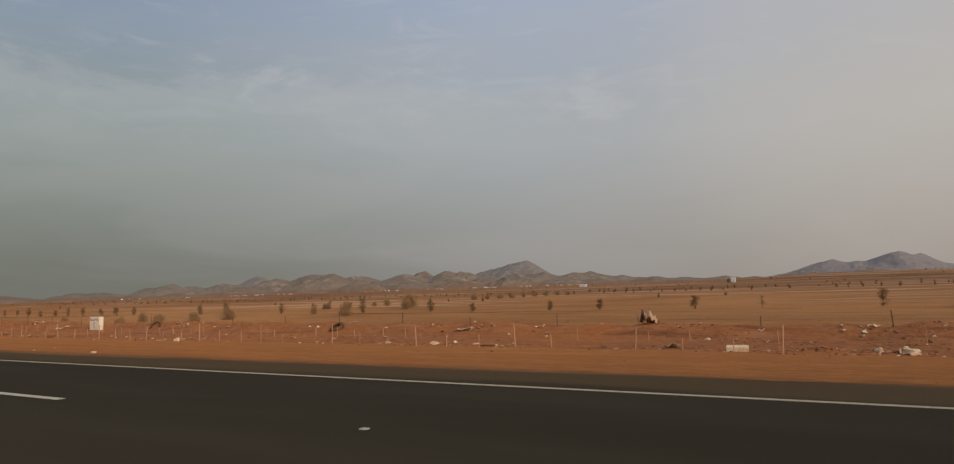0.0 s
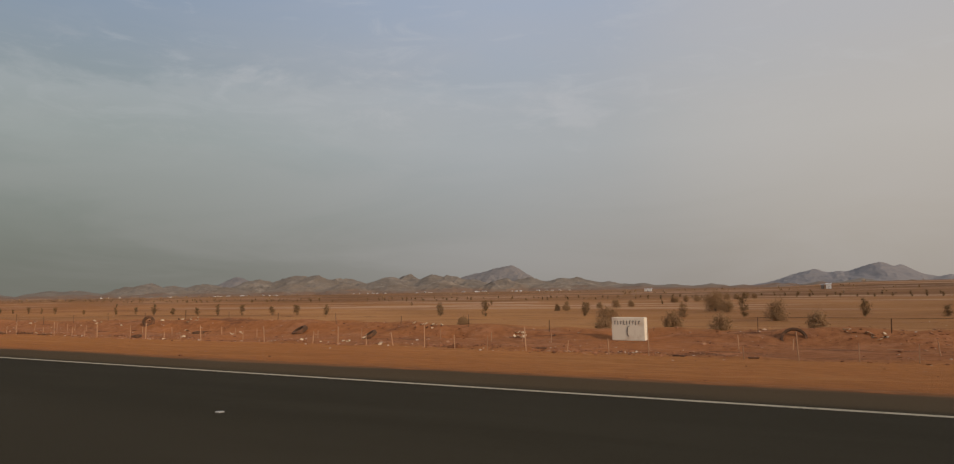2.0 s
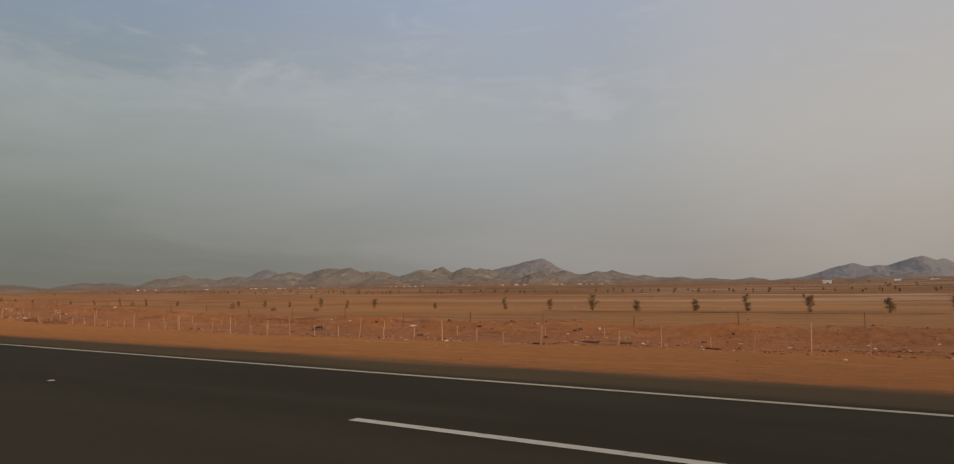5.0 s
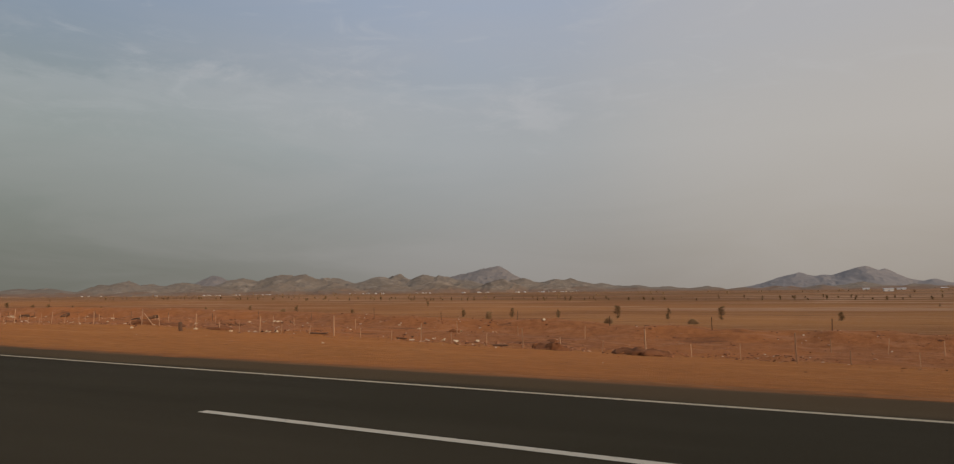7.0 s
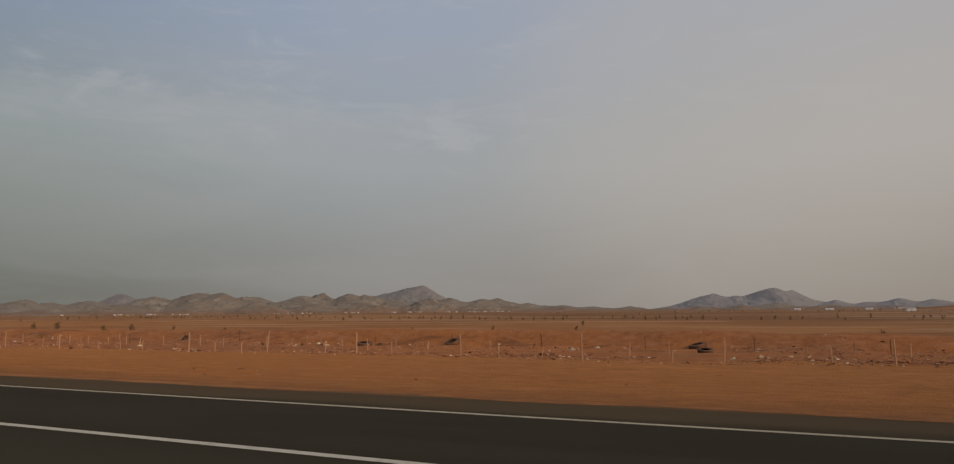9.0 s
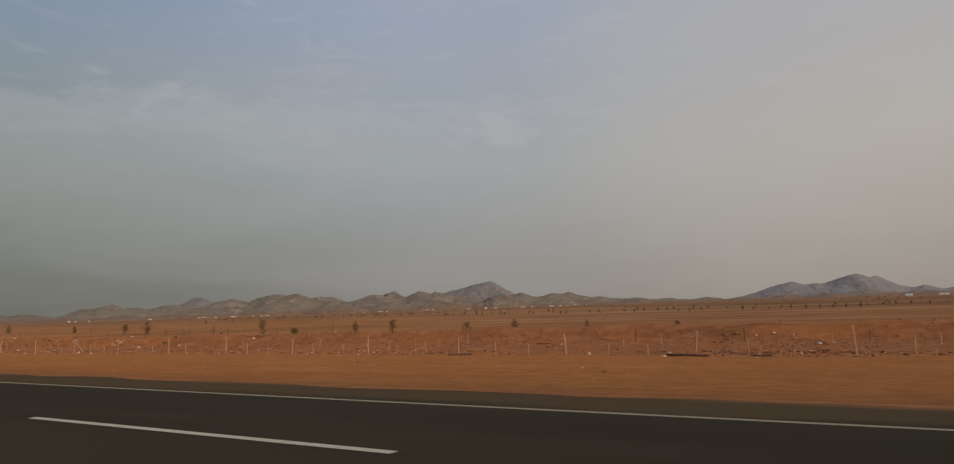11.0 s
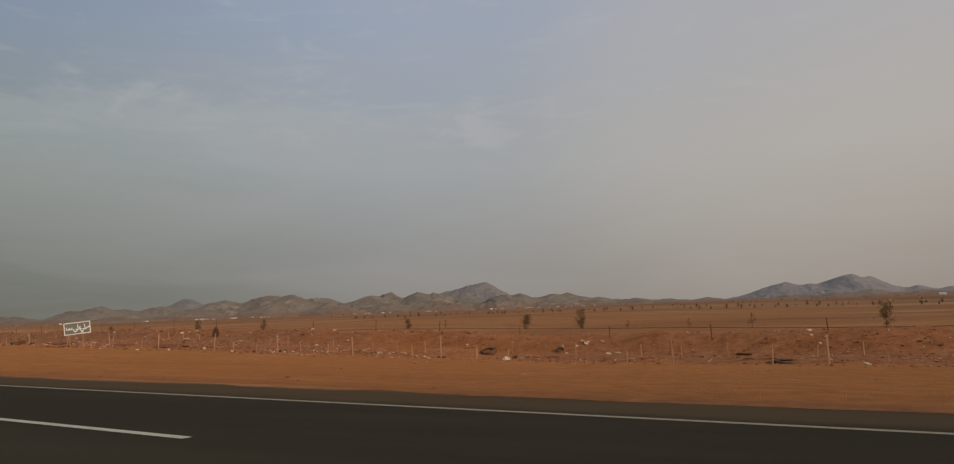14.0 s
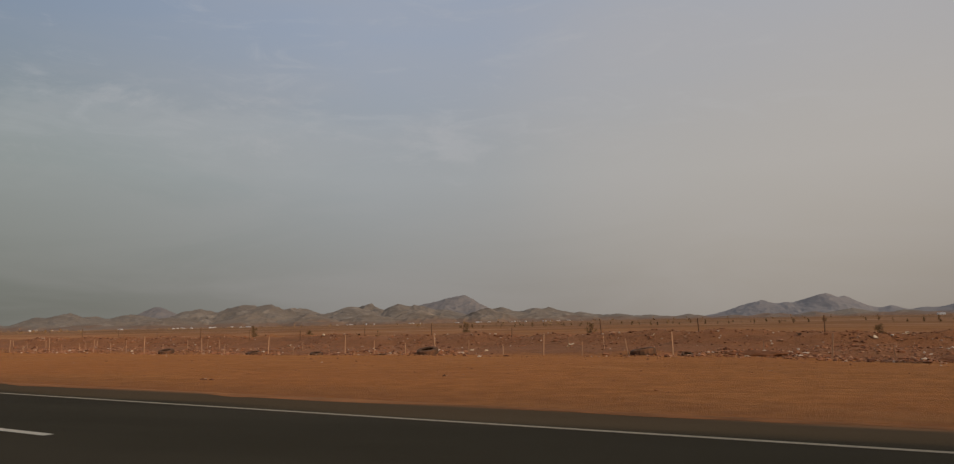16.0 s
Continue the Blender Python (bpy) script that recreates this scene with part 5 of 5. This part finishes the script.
def build_trees():
    rng = random.Random(3)
    kit = []
    for k in range(7):
        h, w, thin = ((2.4, 1.3, False), (2.1, 1.4, False), (2.7, 1.15, False), (2.0, 1.0, True), (1.8, 1.2, False), (2.5, 1.4, False), (2.2, 1.2, False))[k]
        stem, crown = sapling_parts(k + 30, h, w, thin)
        a, b = mesh_of(stem, "trunk"), mesh_of(crown, "crown")
        a.materials.append(MAT_BARK)
        b.materials.append(MAT_LEAF)
        kit.append((a, b, thin))

    def plant(kind, s, lat, scale, label, name="sapling", category="tree", group="planted saplings"):
        a, b = kind[:2]
        owner = thing(name, label, category, place(s, lat, gz(s, lat) - 0.03, rng.uniform(0, 360)) @ Matrix.Scale(scale, 4), group)
        part("trunk", a, MAT_BARK, owner)
        part("crown", b, MAT_LEAF, owner)

    row = [42, 31, 14, 5, -4.8, -19.4, -28.5, -43.1, -51.7, -66.4, -75.2, -131, -140, -166.6, -174.5, -181.6, -190.5, -198.4, -205.4, -214, -221.1, -228.5, -237, -251.6, -266, -273.2, -280.6, -290, -297.9, -307, -331,
           -345, -358, -372, -386, -399, -412, -425, -436.9, -445.6, -460.6, -468.8, -492.8, -507.5, -515.4, -523.7, -530.6, -539.3, -553.9, -561.4, -596, -616, -633, -648, -662]
    grown = {-492.8: 1.05, -507.5: 0.9, -515.4: 0.62, -523.7: 0.6, -530.6: 1.08, -539.3: 1.0, -553.9: 0.7, -561.4: 0.8}
    for s in row:
        lat = 101.9 + 0.019 * s
        kind = kit[3 if s in (-515.4, -523.7) else rng.randrange(7)]
        size = rng.uniform(0.72, 1.0) * (0.72 if -430 < s < -225 else 1.0)
        plant(kind, s, lat, grown.get(s, size), "spindly bare sapling in dry soil" if kind[2] else "small dusty green sapling in dry soil")
    plant(kit[2], -89.6, 98.6, 1.12, "tall dusty green sapling in dry soil")
    plant(kit[0], -113.1, 99.6, 0.85, "small dusty green sapling in dry soil")
    # further rows out on the plain
    for lat, step, lo, hi, chance in ((232, 4.2, -720, 20, 0.72), (262, 4.6, -720, 40, 0.7), (168, 17, -700, 60, 0.3)):
        s = hi
        while s > lo:
            s -= step * rng.uniform(0.8, 1.25)
            if rng.random() < chance:
                plant(kit[rng.randrange(7)], s, lat + rng.uniform(-4, 4), rng.uniform(0.34, 0.62), "small dusty green sapling far out on the plain", group="saplings on the plain")
    bushes = [(-99.5, 123.5, 3.5, 4.2), (-96.4, 119.0, 2.4, 2.2), (-83.8, 88.3, 2.5, 2.5), (-91.4, 54.2, 0.7, 1.5), (-104.6, 53.6, 0.75, 1.1), (-100.5, 77.8, 2.1, 3.0), (-85.7, 54.0, 1.25, 1.5), (-82.1, 53.9, 1.15, 1.6), (-75.6, 54.3, 1.35, 1.8), (-96.0, 92.7, 2.2, 1.3),
              (-133.0, 129.6, 1.3, 1.4), (-130.3, 128.3, 2.0, 1.5), (-128.2, 133.6, 1.6, 1.5), (-130.3, 145.0, 1.4, 1.5), (-126.9, 146.3, 2.2, 2.0), (-125.9, 152.8, 1.5, 1.6),
              (-276.0, 82.0, 0.65, 1.1), (-266.0, 83.0, 0.5, 1.1), (-484.0, 92.6, 1.3, 1.4), (-553.2, 49.2, 1.0, 0.72), (-419.9, 56.0, 0.8, 0.9), (-297.0, 88.0, 1.2, 1.0), (-345.0, 92.0, 1.3, 1.2)]
    for k, (s, lat, h, w) in enumerate(bushes):
        stem, crown = bush_parts(k + 60, h, w)
        owner = thing("bush", "round dusty grey-green desert bush" if h < 4 else "tall spreading dusty desert bush", "bush", place(s, lat, gz(s, lat) - 0.02), "desert bushes")
        part("stems", stem, MAT_BARK, owner)
        part("crown", crown, MAT_POST_DARK if s < -550 else MAT_LEAF if s < -480 else MAT_SCRUB, owner)
    for k in range(9):
        s, lat = -126.5 + 1.6 * k, 186 + 5.0 * k
        stem, crown = bush_parts(k + 90, rng.uniform(1.4, 2.0), rng.uniform(1.8, 2.8))
        owner = thing("bush", "low dusty brown desert bush in a line", "bush", place(s, lat, gz(s, lat) - 0.02), "desert bushes")
        part("stems", stem, MAT_BARK, owner)
        part("crown", crown, MAT_SCRUB, owner)
    # far scrub: clumps on the plain, too many to count
    bm = bmesh.new()
    for k in range(760):
        s, lat = rng.uniform(-1900, 900), 290 * math.exp(rng.uniform(0, 1.75))
        x, y = s, lat
        r = rng.uniform(0.45, 1.15)
        z = float(ground_height(np.array([s]), np.array([lat]))[0])
        for j in range(9):
            p = Vector((x + rng.gauss(0, r * 0.5), y + rng.gauss(0, r * 0.5), z + abs(rng.gauss(0.6, 0.5)) * r))
            q = Euler((rng.uniform(0, 6.3), rng.uniform(0, 6.3), rng.uniform(0, 6.3))).to_matrix()
            a, b = q @ Vector((r * 0.5, 0, 0)), q @ Vector((0, r * 0.35, 0))
            bm.faces.new([bm.verts.new(p - a), bm.verts.new(p - b), bm.verts.new(p + a), bm.verts.new(p + b)])
    lone("far_scrub", bm, MAT_SCRUB, "scattered dark scrub dotted over the far plain", "scrub", kind="stuff")


build_trees()


def build_pipe():
    """The black hose that waters the row of saplings."""
    bm = bmesh.new()
    pts = []
    for s in np.arange(50, -660, -4.0):
        lat = 97.2 + 0.019 * s + 0.25 * math.sin(s * 0.11)
        pts.append(W(s, lat, gz(s, lat) + 0.05))
    tube(bm, pts, [0.042] * len(pts), 6)
    lone("irrigation_hose", bm, MAT_PIPE, "long black irrigation hose along the sapling row", "hose")


build_pipe()


# ---- signs ----
def glyphs(bm, text, size, at):
    """Flat letters from the built-in font, standing in the board's plane."""
    curve = bpy.data.curves.new("letters", "FONT")
    curve.body, curve.size, curve.align_x, curve.align_y = text, size, "CENTER", "CENTER"
    curve.extrude, curve.offset = 0.004, 0.019
    ob = bpy.data.objects.new("letters", curve)
    scene.collection.objects.link(ob)
    bpy.context.view_layer.update()
    me = bpy.data.meshes.new_from_object(ob.evaluated_get(bpy.context.evaluated_depsgraph_get()))
    me.transform(Matrix.Translation(at) @ Matrix.Scale(1.45, 4, (0, 0, 1)) @ Matrix.Rotation(math.pi / 2, 4, "X"))
    bm.from_mesh(me)
    bpy.data.objects.remove(ob)
    bpy.data.curves.remove(curve)
    bpy.data.meshes.remove(me)


def build_signs():
    s, lat = -554.9, 35.7
    base = gz(s, lat)
    owner = thing("sign_board", "leaning dark green sign with white border and lettering", "sign", place(s, lat, base, 72, (0, 0)))
    tip = Matrix.Translation((0, 0, 1.06 - base)) @ Matrix.Rotation(radians(-6), 4, "Y") @ Matrix.Scale(0.94, 4)
    w, h = 2.28, 1.15
    bm = bmesh.new()
    box(bm, (w, 0.035, h), bevel=0.01)
    bmesh.ops.transform(bm, matrix=tip, verts=bm.verts)
    part("panel", bm, MAT_SIGN, owner)
    bm = bmesh.new()
    for size, at in (((w, 0.02, 0.075), (0, -0.024, h / 2 - 0.037)), ((w, 0.02, 0.075), (0, -0.024, -h / 2 + 0.037)), ((0.075, 0.02, h - 0.15), (-w / 2 + 0.037, -0.024, 0)), ((0.075, 0.02, h - 0.15), (w / 2 - 0.037, -0.024, 0))):
        box(bm, size, at)
    bmesh.ops.transform(bm, matrix=tip, verts=bm.verts)
    part("border", bm, MAT_SIGN_WHITE, owner, "white painted border")
    bm = bmesh.new()
    glyphs(bm, "\uFEF2\uFEE0\uFEBB", 0.46, (0.68, -0.026, 0.03))
    glyphs(bm, "\uFEF0\uFEE0\uFECB", 0.46, (0.0, -0.026, 0.03))
    for size, at in (((0.56, 0.012, 0.085), (-0.68, -0.024, -0.07)), ((0.08, 0.012, 0.26), (-0.92, -0.024, 0.02)), ((0.08, 0.012, 0.2), (-0.68, -0.024, 0.03)), ((0.08, 0.012, 0.24), (-0.46, -0.024, 0.0))):
        box(bm, size, at)
    bmesh.ops.transform(bm, matrix=tip, verts=bm.verts)
    part("lettering", bm, MAT_SIGN_WHITE, owner, "white painted lettering")
    for x, top in ((-0.56, 1.5), (0.5, 1.6)):
        bm = bmesh.new()
        tube(bm, [(x + 0.06, 0.03, -0.3), (x, 0.03, top * 0.5), (x - 0.02, 0.03, top)], [0.028] * 3, 8)
        part("leg", bm, MAT_POST, owner, "dusty steel leg")


build_signs()


# ---- far buildings ----
def shed(x, y, length, depth, height, turn, wall, label, name="shed", doors=2):
    z = float(ground_height(np.array([x]), np.array([y]))[0]) - 0.1
    owner = thing(name, label, "building", Matrix.Translation((x, y, z)) @ Matrix.Rotation(radians(turn), 4, "Z"), "far buildings")
    bm = bmesh.new()
    box(bm, (length, depth, height), (0, 0, height / 2))
    part("wall", bm, wall, owner)
    bm = bmesh.new()
    rise = depth * 0.10
    a = [bm.verts.new((sx * (length / 2 + 0.4), sy, sz)) for sx in (-1, 1) for sy, sz in ((-depth / 2 - 0.4, height), (0, height + rise), (depth / 2 + 0.4, height))]
    for f in ((0, 3, 4, 1), (1, 4, 5, 2), (0, 1, 2), (5, 4, 3), (0, 2, 5, 3)):
        bm.faces.new([a[i] for i in f])
    bmesh.ops.recalc_face_normals(bm, faces=bm.faces)
    part("roof", bm, MAT_SHED_ROOF, owner)
    for k in range(doors):
        bm = bmesh.new()
        box(bm, (length * 0.09, 0.16, height * 0.55), (-length / 2 + (k + 0.5) * length / max(doors, 1), -depth / 2, height * 0.275))
        part("door", bm, MAT_OPENING, owner)


def build_far():
    rng = random.Random(14)
    shed(-101.0, 461.0, 2.6, 3.5, 3.0, 8, MAT_SHED_WALL, "small white flat house alone on the plain", "house", 1)
    shed(-104.2, 462.0, 1.8, 2.4, 2.6, 8, MAT_MUD_WALL, "small dark outbuilding beside the white house", "outbuilding", 2)
    shed(-218.0, 500.0, 5.0, 3.0, 1.7, 10, MAT_SHED_WALL, "low white cabin alone on the plain", "cabin", 1)
    for az, long in ((2.8, 15), (4.9, 20), (7.4, 16), (9.2, 20), (10.0, 13), (10.7, 26), (11.3, 12), (11.9, 13), (12.9, 18), (15.2, 20)):
        y = 1690 + rng.uniform(-15, 15)
        shed(EYE_MID[0] + (y - 12) * math.tan(radians(az)), y, long * 0.82, 12, rng.uniform(2.4, 3.4), rng.uniform(-4, 4), MAT_SHED_WALL, "long white farm shed on the far plain", doors=1)
    knots = ((-54.6, 0.7, 3), (-50.2, 0.4, 2), (-46.7, 0.55, 7), (-44.6, 0.3, 2), (-42.3, 0.5, 5), (-35.4, 0.5, 5), (-33.9, 0.25, 3), (-30.6, 0.3, 4), (-27.2, 0.2, 1), (-25.5, 0.35, 5), (-22.6, 0.4, 4), (-20.2, 0.6, 7), (-18.5, 0.3, 3))
    for az, spread, count in knots:
        for j in range(count):
            b, d = radians(az + rng.gauss(0, spread)), rng.uniform(2400, 2720)
            shed(EYE_MID[0] + d * math.sin(b), EYE_MID[1] + d * math.cos(b), 3 + rng.expovariate(0.25), 6, rng.uniform(2.0, 3.6), rng.uniform(-40, 40), rng.choice((MAT_SHED_WALL, MAT_MUD_WALL, MAT_MUD_WALL)), "small pale village house below the hills", "house", 2)


build_far()
